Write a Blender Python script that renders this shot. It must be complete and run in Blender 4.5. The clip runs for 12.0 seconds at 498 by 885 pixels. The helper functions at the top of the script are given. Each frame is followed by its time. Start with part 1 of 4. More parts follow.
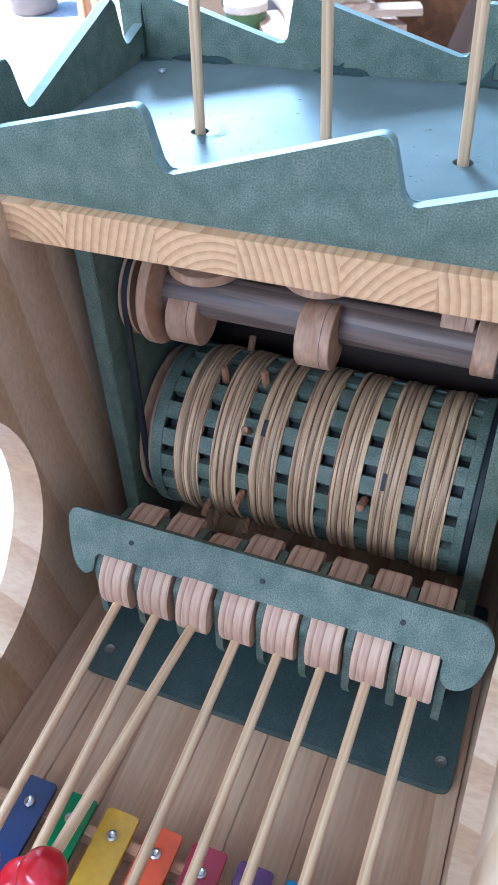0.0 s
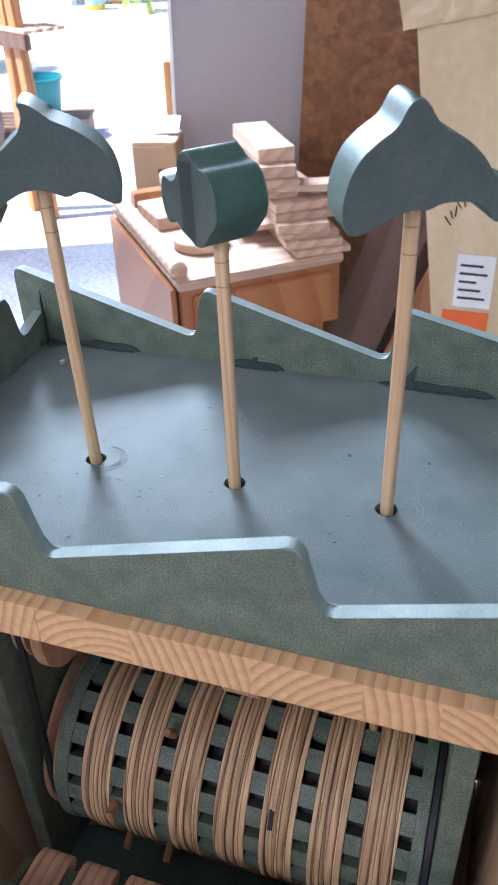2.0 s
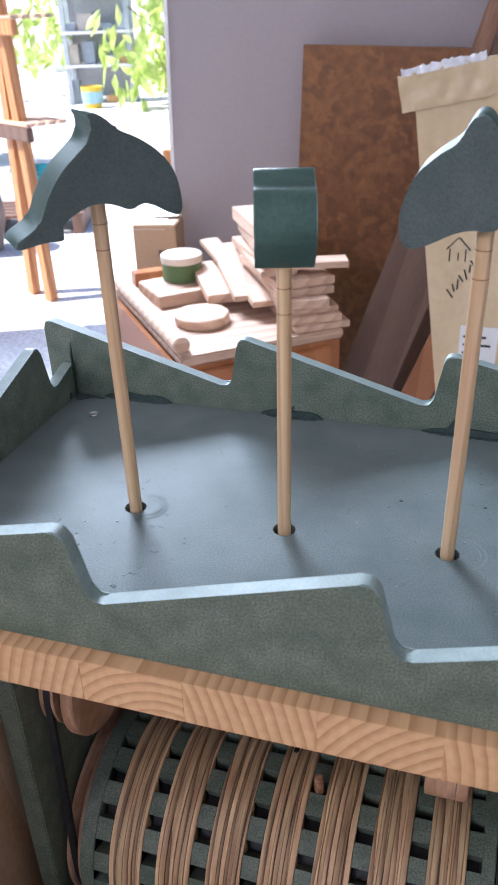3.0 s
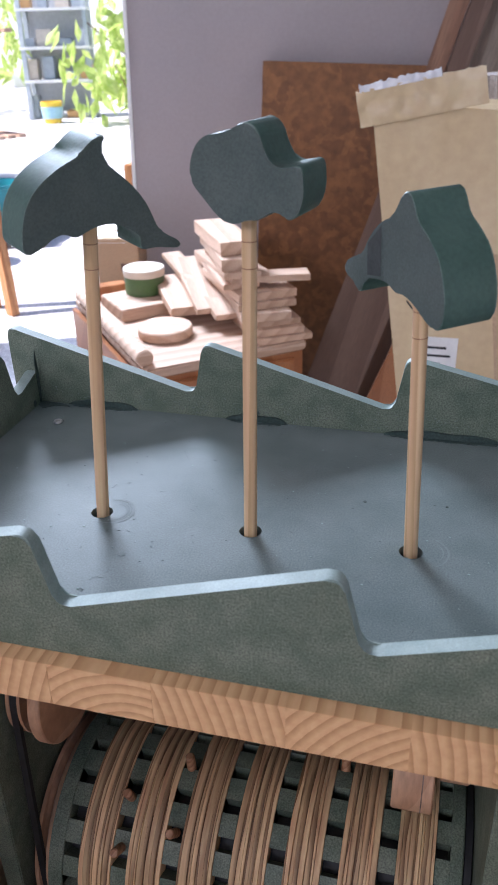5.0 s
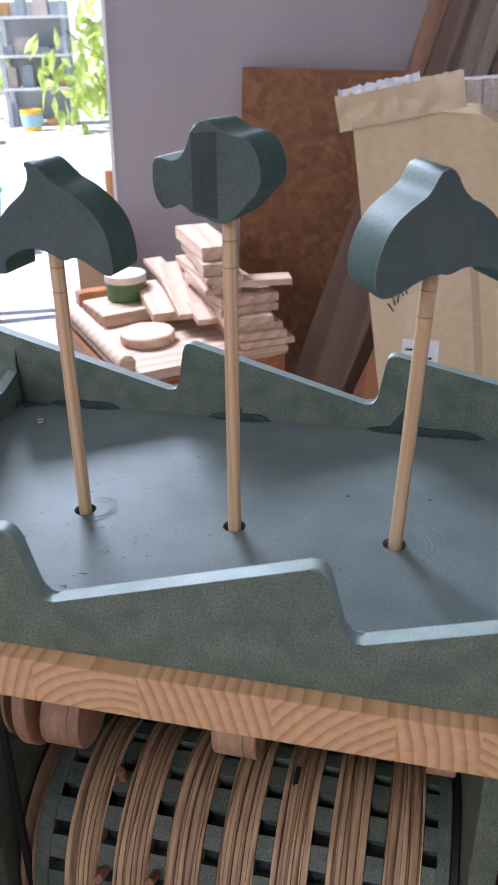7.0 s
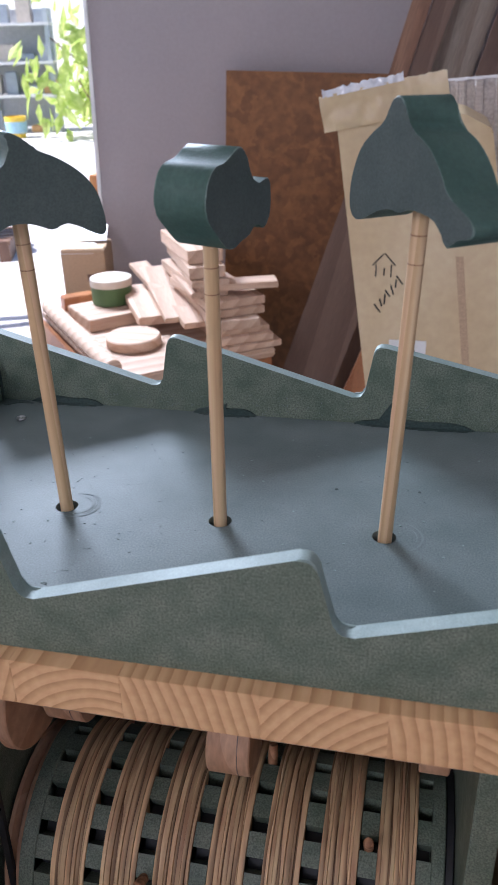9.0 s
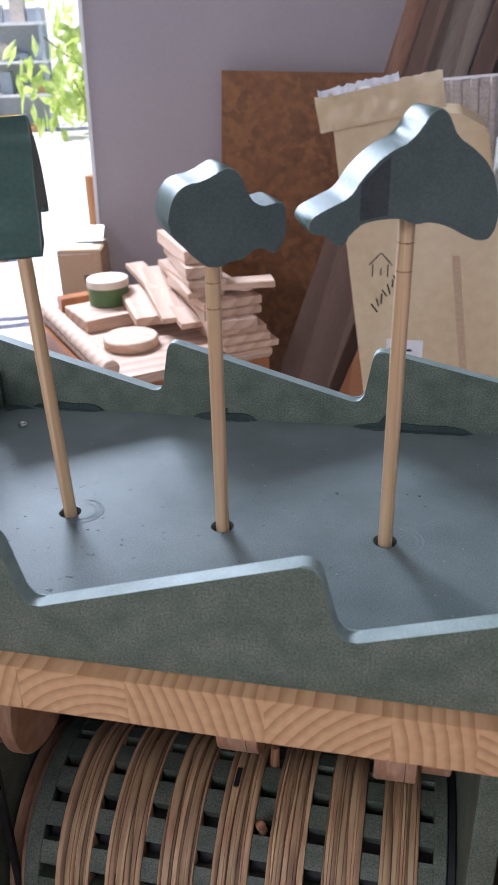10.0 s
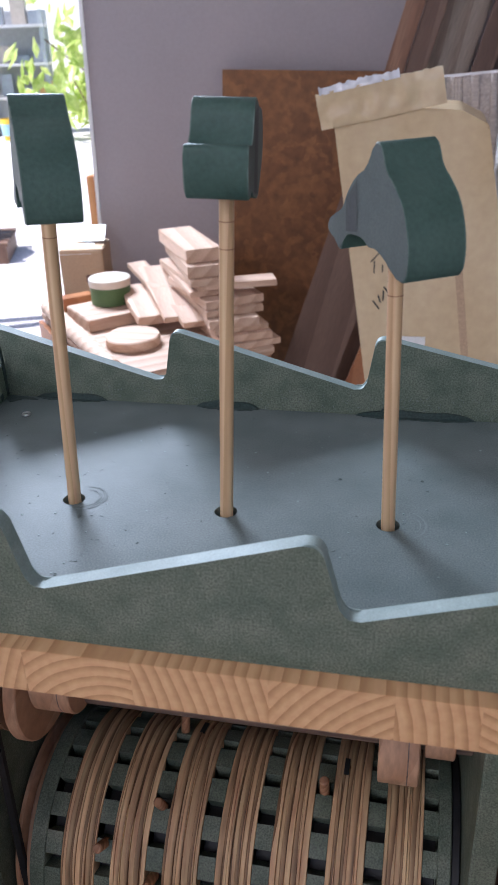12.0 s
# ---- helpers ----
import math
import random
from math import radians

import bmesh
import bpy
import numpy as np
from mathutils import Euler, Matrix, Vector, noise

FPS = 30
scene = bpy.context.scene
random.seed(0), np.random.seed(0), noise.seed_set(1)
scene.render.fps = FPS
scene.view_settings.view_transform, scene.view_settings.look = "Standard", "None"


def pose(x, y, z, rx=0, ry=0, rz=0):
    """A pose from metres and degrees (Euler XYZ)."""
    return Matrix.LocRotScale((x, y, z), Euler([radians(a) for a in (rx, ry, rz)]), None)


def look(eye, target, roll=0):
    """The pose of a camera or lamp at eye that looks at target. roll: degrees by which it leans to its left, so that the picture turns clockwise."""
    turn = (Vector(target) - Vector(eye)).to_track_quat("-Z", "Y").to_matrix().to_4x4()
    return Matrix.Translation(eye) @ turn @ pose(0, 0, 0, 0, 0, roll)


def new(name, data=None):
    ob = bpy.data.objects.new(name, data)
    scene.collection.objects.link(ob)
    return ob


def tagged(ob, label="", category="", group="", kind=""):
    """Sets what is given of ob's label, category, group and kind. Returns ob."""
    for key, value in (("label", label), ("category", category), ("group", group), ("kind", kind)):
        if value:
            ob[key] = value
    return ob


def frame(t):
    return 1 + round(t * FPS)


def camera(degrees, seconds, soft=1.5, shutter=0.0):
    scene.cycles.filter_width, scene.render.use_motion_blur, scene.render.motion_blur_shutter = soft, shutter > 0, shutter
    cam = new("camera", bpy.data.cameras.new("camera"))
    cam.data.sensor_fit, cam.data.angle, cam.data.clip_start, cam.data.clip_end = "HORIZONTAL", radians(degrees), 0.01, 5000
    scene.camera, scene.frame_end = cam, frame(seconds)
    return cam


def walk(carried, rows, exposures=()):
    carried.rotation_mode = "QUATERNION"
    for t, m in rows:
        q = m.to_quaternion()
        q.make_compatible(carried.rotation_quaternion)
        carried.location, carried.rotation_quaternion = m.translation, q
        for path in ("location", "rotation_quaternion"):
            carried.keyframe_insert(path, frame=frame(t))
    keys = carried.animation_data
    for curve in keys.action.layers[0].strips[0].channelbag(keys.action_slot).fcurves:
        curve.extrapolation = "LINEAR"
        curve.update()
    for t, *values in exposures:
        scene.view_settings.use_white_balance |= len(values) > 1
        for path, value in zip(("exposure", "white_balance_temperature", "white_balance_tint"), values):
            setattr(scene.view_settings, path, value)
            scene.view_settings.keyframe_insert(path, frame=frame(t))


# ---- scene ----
cam = camera(34.26, 12.0)
cam.data.dof.use_dof, cam.data.dof.focus_distance, cam.data.dof.aperture_fstop = True, 0.4, 44

PATH = [
    (0, (0.1524, -0.2777, 1.1524), (0.0331, -0.0079, 0.8822), -3.15),
    (0.3, (0.1567, -0.2672, 1.1831), (0.0414, 0.0268, 0.9376), -2.67),
    (0.5, (0.1570, -0.2369, 1.1974), (0.0396, 0.0650, 0.9627), -2.88),
    (1, (0.1500, -0.1930, 1.2076), (0.0344, 0.1126, 0.9769), -2.62),
    (1.5, (0.1401, -0.1823, 1.2032), (0.0286, 0.1264, 0.9746), -2.30),
    (2, (0.1372, -0.1754, 1.2025), (0.0290, 0.1361, 0.9762), -2.07),
    (2.5, (0.1360, -0.1772, 1.1965), (0.0269, 0.1483, 0.9911), -1.86),
    (3, (0.1140, -0.1794, 1.1834), (0.0042, 0.1537, 0.9911), -2.09),
    (4.8, (0.1116, -0.1839, 1.1809), (0.0161, 0.1565, 0.9938), -1.37),
    (5, (0.1149, -0.1843, 1.1811), (0.0213, 0.1569, 0.9944), -1.41),
    (5.5, (0.1129, -0.1829, 1.1774), (0.0217, 0.1594, 0.9914), -1.46),
    (6, (0.1135, -0.1838, 1.1779), (0.0245, 0.1597, 0.9932), -1.35),
    (6.5, (0.1165, -0.1850, 1.1772), (0.0294, 0.1593, 0.9932), -1.47),
    (7, (0.1157, -0.1866, 1.1771), (0.0296, 0.1580, 0.9931), -1.45),
    (9, (0.1155, -0.1820, 1.1689), (0.0349, 0.1652, 0.9873), -1.60),
    (9.5, (0.1161, -0.1806, 1.1718), (0.0358, 0.1666, 0.9901), -1.75),
    (10, (0.1143, -0.1836, 1.1728), (0.0351, 0.1635, 0.9905), -1.91),
    (10.5, (0.1144, -0.1840, 1.1729), (0.0353, 0.1625, 0.9893), -1.95),
    (11, (0.1116, -0.1842, 1.1688), (0.0328, 0.1626, 0.9858), -1.98),
    (11.5, (0.1122, -0.1836, 1.1659), (0.0328, 0.1635, 0.9837), -2.10),
    (12, (0.1147, -0.1873, 1.1679), (0.0343, 0.1598, 0.9861), -2.26),
]
EXPOSURES = [(0, 1.92, 4700, 3), (0.5, 1.85, 5200, 6), (1, 1.6, 5600, 11), (1.5, 1.46, 5750, 13), (3, 1.22, 6000, 17), (5.5, 0.98, 6080, 18), (12, 0.85, 6080, 18)]
walk(cam, [(t, look(eye, target, roll)) for t, eye, target, roll in PATH], EXPOSURES)

# ---- light ----
SUN_EL, SUN_AZ = 55, -115
world = bpy.data.worlds.new("world")
scene.world = world
world.use_nodes = True
wn = world.node_tree.nodes
sky = wn.new("ShaderNodeTexSky")
sky.sky_type, sky.sun_disc = "NISHITA", False
sky.sun_elevation, sky.sun_rotation = radians(SUN_EL), radians(SUN_AZ)
wn["Background"].inputs["Strength"].default_value = 0.12
world.node_tree.links.new(sky.outputs[0], wn["Background"].inputs[0])
sun = new("sun", bpy.data.lights.new("sun", "SUN"))
sun.data.energy, sun.data.angle, sun.data.color = 5.0, radians(0.6), (1.0, 0.95, 0.88)
sun.matrix_world = look((3 * math.sin(radians(SUN_AZ)), 3 * math.cos(radians(SUN_AZ)), 3 * math.tan(radians(SUN_EL))), (0, 0, 0))


def added_sky_light(place, target, w, h, energy, colour):
    """An area lamp added to stand in for the sky's light at an opening."""
    ob = new("added_sky_light", bpy.data.lights.new("added_sky_light", "AREA"))
    ob.data.shape, ob.data.size, ob.data.size_y, ob.data.energy, ob.data.color = "RECTANGLE", w, h, energy, colour
    ob.matrix_world = look(place, target)
    return ob


added_sky_light((-1.25, 2.1, 1.93), (0.1, 0.1, 1.0), 0.9, 0.44, 58, (0.76, 0.88, 1.0))
# added fill on the box front; its high south opening is assumed, out of view
added_sky_light((-1.1, -2.62, 2.4), (0.0, 0.0, 0.8), 2.2, 0.7, 17, (1.0, 0.96, 0.94))


# ---- materials ----
def material(name, low, high, scale=(8, 8, 8), rough=0.6, bump=0.1, detail=6.0, fine=0.0, fine_scale=400.0, metal=0.0, spec=0.5, bump_scale=None, space="Object", vary=0.0):
    """Two colours mixed by noise in the thing's own metres, fine speckles and a fine relief."""
    m = bpy.data.materials.new(name)
    m.use_nodes = True
    n, l = m.node_tree.nodes, m.node_tree.links
    b = n["Principled BSDF"]
    b.inputs["Roughness"].default_value, b.inputs["Metallic"].default_value = rough, metal
    b.inputs["Specular IOR Level"].default_value = spec
    tc, mp = n.new("ShaderNodeTexCoord"), n.new("ShaderNodeMapping")
    mp.inputs["Scale"].default_value = scale
    l.new(tc.outputs[space], mp.inputs[0])
    tex = n.new("ShaderNodeTexNoise")
    tex.inputs["Scale"].default_value, tex.inputs["Detail"].default_value = 1.0, detail
    l.new(mp.outputs[0], tex.inputs["Vector"])
    ramp = n.new("ShaderNodeValToRGB")
    ramp.color_ramp.elements[0].position, ramp.color_ramp.elements[1].position = 0.32, 0.68
    ramp.color_ramp.elements[0].color, ramp.color_ramp.elements[1].color = (*low, 1), (*high, 1)
    l.new(tex.outputs[0], ramp.inputs[0])
    out = ramp.outputs[0]
    small = n.new("ShaderNodeTexNoise")
    small.inputs["Scale"].default_value, small.inputs["Detail"].default_value = fine_scale, 3.0
    l.new(tc.outputs[space], small.inputs["Vector"])
    if fine:
        mix = n.new("ShaderNodeMix")
        mix.data_type, mix.blend_type = "RGBA", "OVERLAY"
        mix.inputs[0].default_value = fine
        spread = n.new("ShaderNodeMapRange")
        spread.inputs[1].default_value, spread.inputs[2].default_value = 0.3, 0.7
        l.new(small.outputs[0], spread.inputs[0])
        l.new(out, mix.inputs[6])
        l.new(spread.outputs[0], mix.inputs[7])
        out = mix.outputs[2]
    if vary:
        info, hsv, rng = n.new("ShaderNodeObjectInfo"), n.new("ShaderNodeHueSaturation"), n.new("ShaderNodeMapRange")
        rng.inputs[3].default_value, rng.inputs[4].default_value = 1 - vary, 1 + vary
        l.new(info.outputs["Random"], rng.inputs[0])
        l.new(rng.outputs[0], hsv.inputs["Value"])
        l.new(out, hsv.inputs["Color"])
        out = hsv.outputs[0]
    l.new(out, b.inputs["Base Color"])
    if bump:
        bp = n.new("ShaderNodeBump")
        bp.inputs["Strength"].default_value, bp.inputs["Distance"].default_value = bump, 0.0006
        l.new(small.outputs[0], bp.inputs["Height"])
        l.new(bp.outputs[0], b.inputs["Normal"])
    return m


def wood(name, light, dark, rings=60.0, stretch=(1, 1, 0.06), rough=0.55, distort=2.0, tilt=(0, 0, 0), mixing=0.55, pore=500.0, vary=0.0, sharp=(0.3, 0.8), shift=(0, 0, 0), bands="DIAGONAL", ringed=False, wobble=0.35):
    """Grain: bands across the thing's space, drawn out along the axis of the smallest stretch, with pores."""
    m = bpy.data.materials.new(name)
    m.use_nodes = True
    n, l = m.node_tree.nodes, m.node_tree.links
    b = n["Principled BSDF"]
    b.inputs["Roughness"].default_value = rough
    tc, mp = n.new("ShaderNodeTexCoord"), n.new("ShaderNodeMapping")
    mp.inputs["Scale"].default_value, mp.inputs["Rotation"].default_value, mp.inputs["Location"].default_value = stretch, [radians(a) for a in tilt], shift
    l.new(tc.outputs["Object"], mp.inputs[0])
    if ringed:  # each stave has its own heart, above or below it
        info, sc = n.new("ShaderNodeObjectInfo"), n.new("ShaderNodeVectorMath")
        wn3 = n.new("ShaderNodeTexWhiteNoise")
        wn3.noise_dimensions = "1D"
        l.new(info.outputs["Random"], wn3.inputs["W"])
        sc.operation = "MULTIPLY_ADD"
        sc.inputs[1].default_value, sc.inputs[2].default_value = (0.3, 0.0, 0.05), (-0.15, 0.0, 0.012)
        l.new(wn3.outputs["Color"], sc.inputs[0])
        l.new(sc.outputs[0], mp.inputs["Location"])
    wave = n.new("ShaderNodeTexWave")
    wave.wave_type, wave.bands_direction, wave.rings_direction, wave.wave_profile = "RINGS" if ringed else "BANDS", bands, "Y", "SAW"
    wave.inputs["Scale"].default_value, wave.inputs["Distortion"].default_value = rings, distort
    wave.inputs["Detail"].default_value, wave.inputs["Detail Scale"].default_value = 3.0, wobble
    l.new(mp.outputs[0], wave.inputs["Vector"])
    ramp = n.new("ShaderNodeValToRGB")
    ramp.color_ramp.elements[0].position, ramp.color_ramp.elements[1].position = sharp
    ramp.color_ramp.elements[0].color, ramp.color_ramp.elements[1].color = (*light, 1), (*dark, 1)
    l.new(wave.outputs[0], ramp.inputs[0])
    fib, fmap = n.new("ShaderNodeTexNoise"), n.new("ShaderNodeMapping")
    fmap.inputs["Scale"].default_value = stretch
    l.new(tc.outputs["Object"], fmap.inputs[0])
    l.new(fmap.outputs[0], fib.inputs["Vector"])
    fib.inputs["Scale"].default_value, fib.inputs["Detail"].default_value = pore, 4.0
    soft = n.new("ShaderNodeMix")
    soft.data_type, soft.blend_type = "RGBA", "OVERLAY"
    soft.inputs[0].default_value = mixing
    l.new(ramp.outputs[0], soft.inputs[6])
    l.new(fib.outputs[0], soft.inputs[7])
    out = soft.outputs[2]
    if vary:
        info, hsv, rng = n.new("ShaderNodeObjectInfo"), n.new("ShaderNodeHueSaturation"), n.new("ShaderNodeMapRange")
        rng.inputs[3].default_value, rng.inputs[4].default_value = 1 - vary, 1 + vary
        l.new(info.outputs["Random"], rng.inputs[0])
        l.new(rng.outputs[0], hsv.inputs["Value"])
        l.new(out, hsv.inputs["Color"])
        out = hsv.outputs[0]
    l.new(out, b.inputs["Base Color"])
    bp = n.new("ShaderNodeBump")
    bp.inputs["Strength"].default_value, bp.inputs["Distance"].default_value = 0.15, 0.0004
    l.new(fib.outputs[0], bp.inputs["Height"])
    l.new(bp.outputs[0], b.inputs["Normal"])
    return m


GREEN = material("green_mdf", (0.092, 0.128, 0.093), (0.165, 0.195, 0.148), (95, 95, 95), 0.55, 0.06, 9, 0.42, 1300)
DECK = material("green_mdf_waxed", (0.13, 0.165, 0.158), (0.175, 0.21, 0.203), (40, 40, 40), 0.5, 0.03, 8, 0.2, 1500, spec=0.12)
# paler than the faces: part of the fence rims' highlight is in this colour
EDGE = material("green_mdf_highlit_edge", (0.2, 0.275, 0.25), (0.27, 0.34, 0.315), (90, 90, 200), 0.6, 0.08, 5, 0.12, 1600)
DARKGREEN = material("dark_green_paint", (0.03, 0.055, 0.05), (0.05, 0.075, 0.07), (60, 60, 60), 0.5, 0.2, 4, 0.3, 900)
FISH = material("green_fish_paint", (0.042, 0.09, 0.072), (0.064, 0.12, 0.098), (60, 60, 60), 0.55, 0.22, 4, 0.12, 700, spec=0.4)
WORN = material("worn_paint_edge", (0.07, 0.125, 0.105), (0.16, 0.215, 0.19), (140, 140, 140), 0.5, 0.1, 5, 0.2, 900)
FISH_SIDE = material("grey_green_fish_face", (0.06, 0.085, 0.078), (0.08, 0.105, 0.098), (60, 60, 60), 0.55, 0.15, 4, 0.18, 1400)
STRIPE = material("dark_paint_stripe", (0.03, 0.036, 0.036), (0.042, 0.05, 0.05), (80, 80, 80), 0.6, 0.2, 4, 0.2, 900)
PINE = wood("pine", (0.66, 0.44, 0.27), (0.5, 0.29, 0.155), 26, (0.05, 1, 1), 0.55, 2.5, mixing=0.35, vary=0.05)
PINE_Y = wood("pine_along_depth", (0.6, 0.41, 0.25), (0.47, 0.29, 0.165), 22, (1, 0.05, 0.5), 0.55, 2.0, mixing=0.35, vary=0.08)
PINE_WALL = wood("pine_wall", (0.63, 0.43, 0.27), (0.52, 0.32, 0.18), 16, (0.3, 1, 0.5), 0.5, 3.0, (28, 0, 0), mixing=0.3)
PINE_END = wood("pine_end_grain", (0.7, 0.43, 0.22), (0.5, 0.26, 0.115), 78, (1.0, 0.25, 1.0), 0.6, 2.6, mixing=0.3, sharp=(0.4, 0.98), ringed=True, vary=0.02, pore=260)
# dark stain for the leaning panel; on the cabinet back it paints the shade
DARKPANEL = wood("dark_stained_and_shade_panel", (0.09, 0.06, 0.05), (0.055, 0.037, 0.03), 20, (0.1, 1, 1), 0.7, 2.0)
CORRUGATED = material("grey_corrugated_board", (0.36, 0.31, 0.29), (0.5, 0.45, 0.42), (14, 14, 60), 0.8, 0.4, 6, 0.2, 200)
FILM = material("crinkled_plastic_film", (0.62, 0.62, 0.64), (0.8, 0.8, 0.82), (30, 30, 30), 0.12, 0.6, 5, 0.1, 60, spec=0.8)
PLY = wood("veneer_edge", (0.62, 0.41, 0.225), (0.15, 0.07, 0.03), 62, (1, 0.1, 0.1), 0.6, 9.0, mixing=0.85, pore=420, vary=0.24, sharp=(0.55, 1.0), bands="X", wobble=0.9)
PLATE = material("dull_green_paint", (0.055, 0.085, 0.078), (0.075, 0.108, 0.1), (60, 60, 60), 0.5, 0.2, 4, 0.3, 900)
PLYDISC = wood("plywood_disc", (0.5, 0.3, 0.185), (0.43, 0.24, 0.14), 40, (1, 0.3, 0.3), 0.6, 2.0, mixing=0.4, vary=0.06)
DOWEL = wood("birch_dowel", (0.72, 0.49, 0.29), (0.6, 0.38, 0.2), 180, (1, 1, 0.02), 0.5, 1.5, mixing=0.4, vary=0.05)
SHAFT = wood("dark_shaft_wood", (0.2, 0.14, 0.11), (0.12, 0.08, 0.065), 60, (0.05, 1, 1), 0.5, 2.0)
PEG = wood("reddish_peg_wood", (0.42, 0.22, 0.12), (0.3, 0.14, 0.07), 160, (1, 1, 0.05), 0.55, 1.5)
# rubber and print, and the painted shade in the drum's recesses
BLACK = material("black_rubber_and_shade", (0.012, 0.013, 0.015), (0.02, 0.021, 0.024), (200, 200, 200), 0.55, 0.2)
STEEL = material("steel", (0.55, 0.55, 0.55), (0.7, 0.7, 0.7), (300, 300, 300), 0.3, 0.1, metal=1.0)
REDLAC = material("red_lacquer", (0.5, 0.01, 0.02), (0.58, 0.015, 0.025), (60, 60, 60), 0.15, 0.0)
WALLPAINT = material("mauve_wall_paint", (0.335, 0.295, 0.3), (0.37, 0.325, 0.33), (2, 2, 2), 0.8, 0.05, 6, 0.03, 120)
PLASTER = material("plaster", (0.5, 0.46, 0.44), (0.56, 0.52, 0.5), (2, 2, 2), 0.85, 0.2, 6, 0.12, 120)
CONCRETE = material("concrete_ground", (0.46, 0.45, 0.45), (0.62, 0.61, 0.62), (3, 3, 3), 0.85, 0.3, 8, 0.3, 60)
CARD = material("cardboard", (0.47, 0.32, 0.2), (0.53, 0.37, 0.24), (5, 5, 2), 0.7, 0.25, 5, 0.15, 300)
CARD_WRAPPED = material("film_wrapped_cardboard", (0.55, 0.4, 0.22), (0.66, 0.52, 0.33), (9, 9, 3), 0.38, 0.3, 6, 0.08, 60, spec=0.5)
TABLEWOOD = wood("orange_table_wood", (0.4, 0.16, 0.065), (0.33, 0.12, 0.045), 7, (1, 0.3, 0.3), 0.35, 3.0, mixing=0.4)
SAWN = wood("pale_sawn_wood", (0.6, 0.42, 0.31), (0.49, 0.32, 0.225), 16, (0.06, 1, 1), 0.65, 2.0, mixing=0.35, vary=0.12)
DARKWOOD = wood("dark_board", (0.17, 0.1, 0.07), (0.13, 0.072, 0.05), 9, (1, 1, 0.06), 0.6, 2.0, mixing=0.4, vary=0.2)
ORANGEWOOD = wood("orange_frame_wood", (0.5, 0.23, 0.09), (0.38, 0.15, 0.05), 18, (1, 1, 0.06), 0.5, 2.0, mixing=0.4, vary=0.1)


def osb():
    m = bpy.data.materials.new("strand_board")
    m.use_nodes = True
    n, l = m.node_tree.nodes, m.node_tree.links
    b = n["Principled BSDF"]
    b.inputs["Roughness"].default_value = 0.65
    tc, mp = n.new("ShaderNodeTexCoord"), n.new("ShaderNodeMapping")
    mp.inputs["Scale"].default_value = (1, 1, 1)
    warp = n.new("ShaderNodeTexNoise")
    warp.inputs["Scale"].default_value, warp.inputs["Detail"].default_value = 14, 3
    l.new(tc.outputs["Object"], warp.inputs["Vector"])
    add = n.new("ShaderNodeMix")
    add.data_type = "VECTOR"
    add.inputs[0].default_value = 0.12
    l.new(tc.outputs["Object"], add.inputs[4])
    l.new(warp.outputs["Color"], add.inputs[5])
    vor = n.new("ShaderNodeTexVoronoi")
    vor.inputs["Scale"].default_value = 38
    vor.inputs["Randomness"].default_value = 1.0
    l.new(add.outputs[1], mp.inputs[0])
    l.new(mp.outputs[0], vor.inputs["Vector"])
    ramp = n.new("ShaderNodeValToRGB")
    ramp.color_ramp.elements[0].color, ramp.color_ramp.elements[1].color = (0.17, 0.068, 0.024, 1), (0.25, 0.105, 0.036, 1)
    sep = n.new("ShaderNodeSeparateColor")
    l.new(vor.outputs["Color"], sep.inputs[0])
    l.new(sep.outputs[0], ramp.inputs[0])
    fib = n.new("ShaderNodeTexNoise")
    fib.inputs["Scale"].default_value, fib.inputs["Detail"].default_value = 45, 8
    l.new(tc.outputs["Object"], fib.inputs["Vector"])
    mix = n.new("ShaderNodeMix")
    mix.data_type, mix.blend_type = "RGBA", "OVERLAY"
    mix.inputs[0].default_value = 0.6
    l.new(ramp.outputs[0], mix.inputs[6])
    l.new(fib.outputs[0], mix.inputs[7])
    l.new(mix.outputs[2], b.inputs["Base Color"])
    return m


OSB = osb()
def see_through_leaf(m):
    n, l = m.node_tree.nodes, m.node_tree.links
    b, out = n["Principled BSDF"], n["Material Output"]
    t, mix = n.new("ShaderNodeBsdfTranslucent"), n.new("ShaderNodeMixShader")
    l.new(b.inputs["Base Color"].links[0].from_socket, t.inputs["Color"])
    mix.inputs[0].default_value = 0.5
    l.new(b.outputs[0], mix.inputs[1])
    l.new(t.outputs[0], mix.inputs[2])
    l.new(mix.outputs[0], out.inputs["Surface"])
    return m


# much paler than foliage: the sun's brightness is put into the leaf colour
LEAF = see_through_leaf(material("sunlit_leaves", (0.3, 0.45, 0.08), (0.65, 0.72, 0.28), (12, 12, 12), 0.5, 0.0))
PAINT = {}


def paint(name, c, rough=0.4):
    if name not in PAINT:
        PAINT[name] = material(name, tuple(v * 0.92 for v in c), tuple(min(1, v * 1.08) for v in c), (25, 25, 25), rough, 0.1, 4, 0.1, 300)
    return PAINT[name]


# ---- mesh helpers ----
def mesh_of(bm, name, mats, smooth=None):
    me = bpy.data.meshes.new(name)
    bmesh.ops.recalc_face_normals(bm, faces=bm.faces)
    if smooth is not None:
        for f in bm.faces:
            f.smooth = True
        for e in bm.edges:
            if len(e.link_faces) == 2 and e.calc_face_angle(0) > radians(smooth):
                e.smooth = False
    bm.to_mesh(me)
    bm.free()
    for m in mats if isinstance(mats, (list, tuple)) else [mats]:
        me.materials.append(m)
    return me


def part(name, bm, mats, parent=None, label="", m=None, smooth=35):
    ob = new(name, mesh_of(bm, name, mats, smooth) if isinstance(bm, bmesh.types.BMesh) else bm)
    if m is not None:
        ob.matrix_basis = m
    ob.parent = parent
    if label:
        ob["label"] = label
    return ob


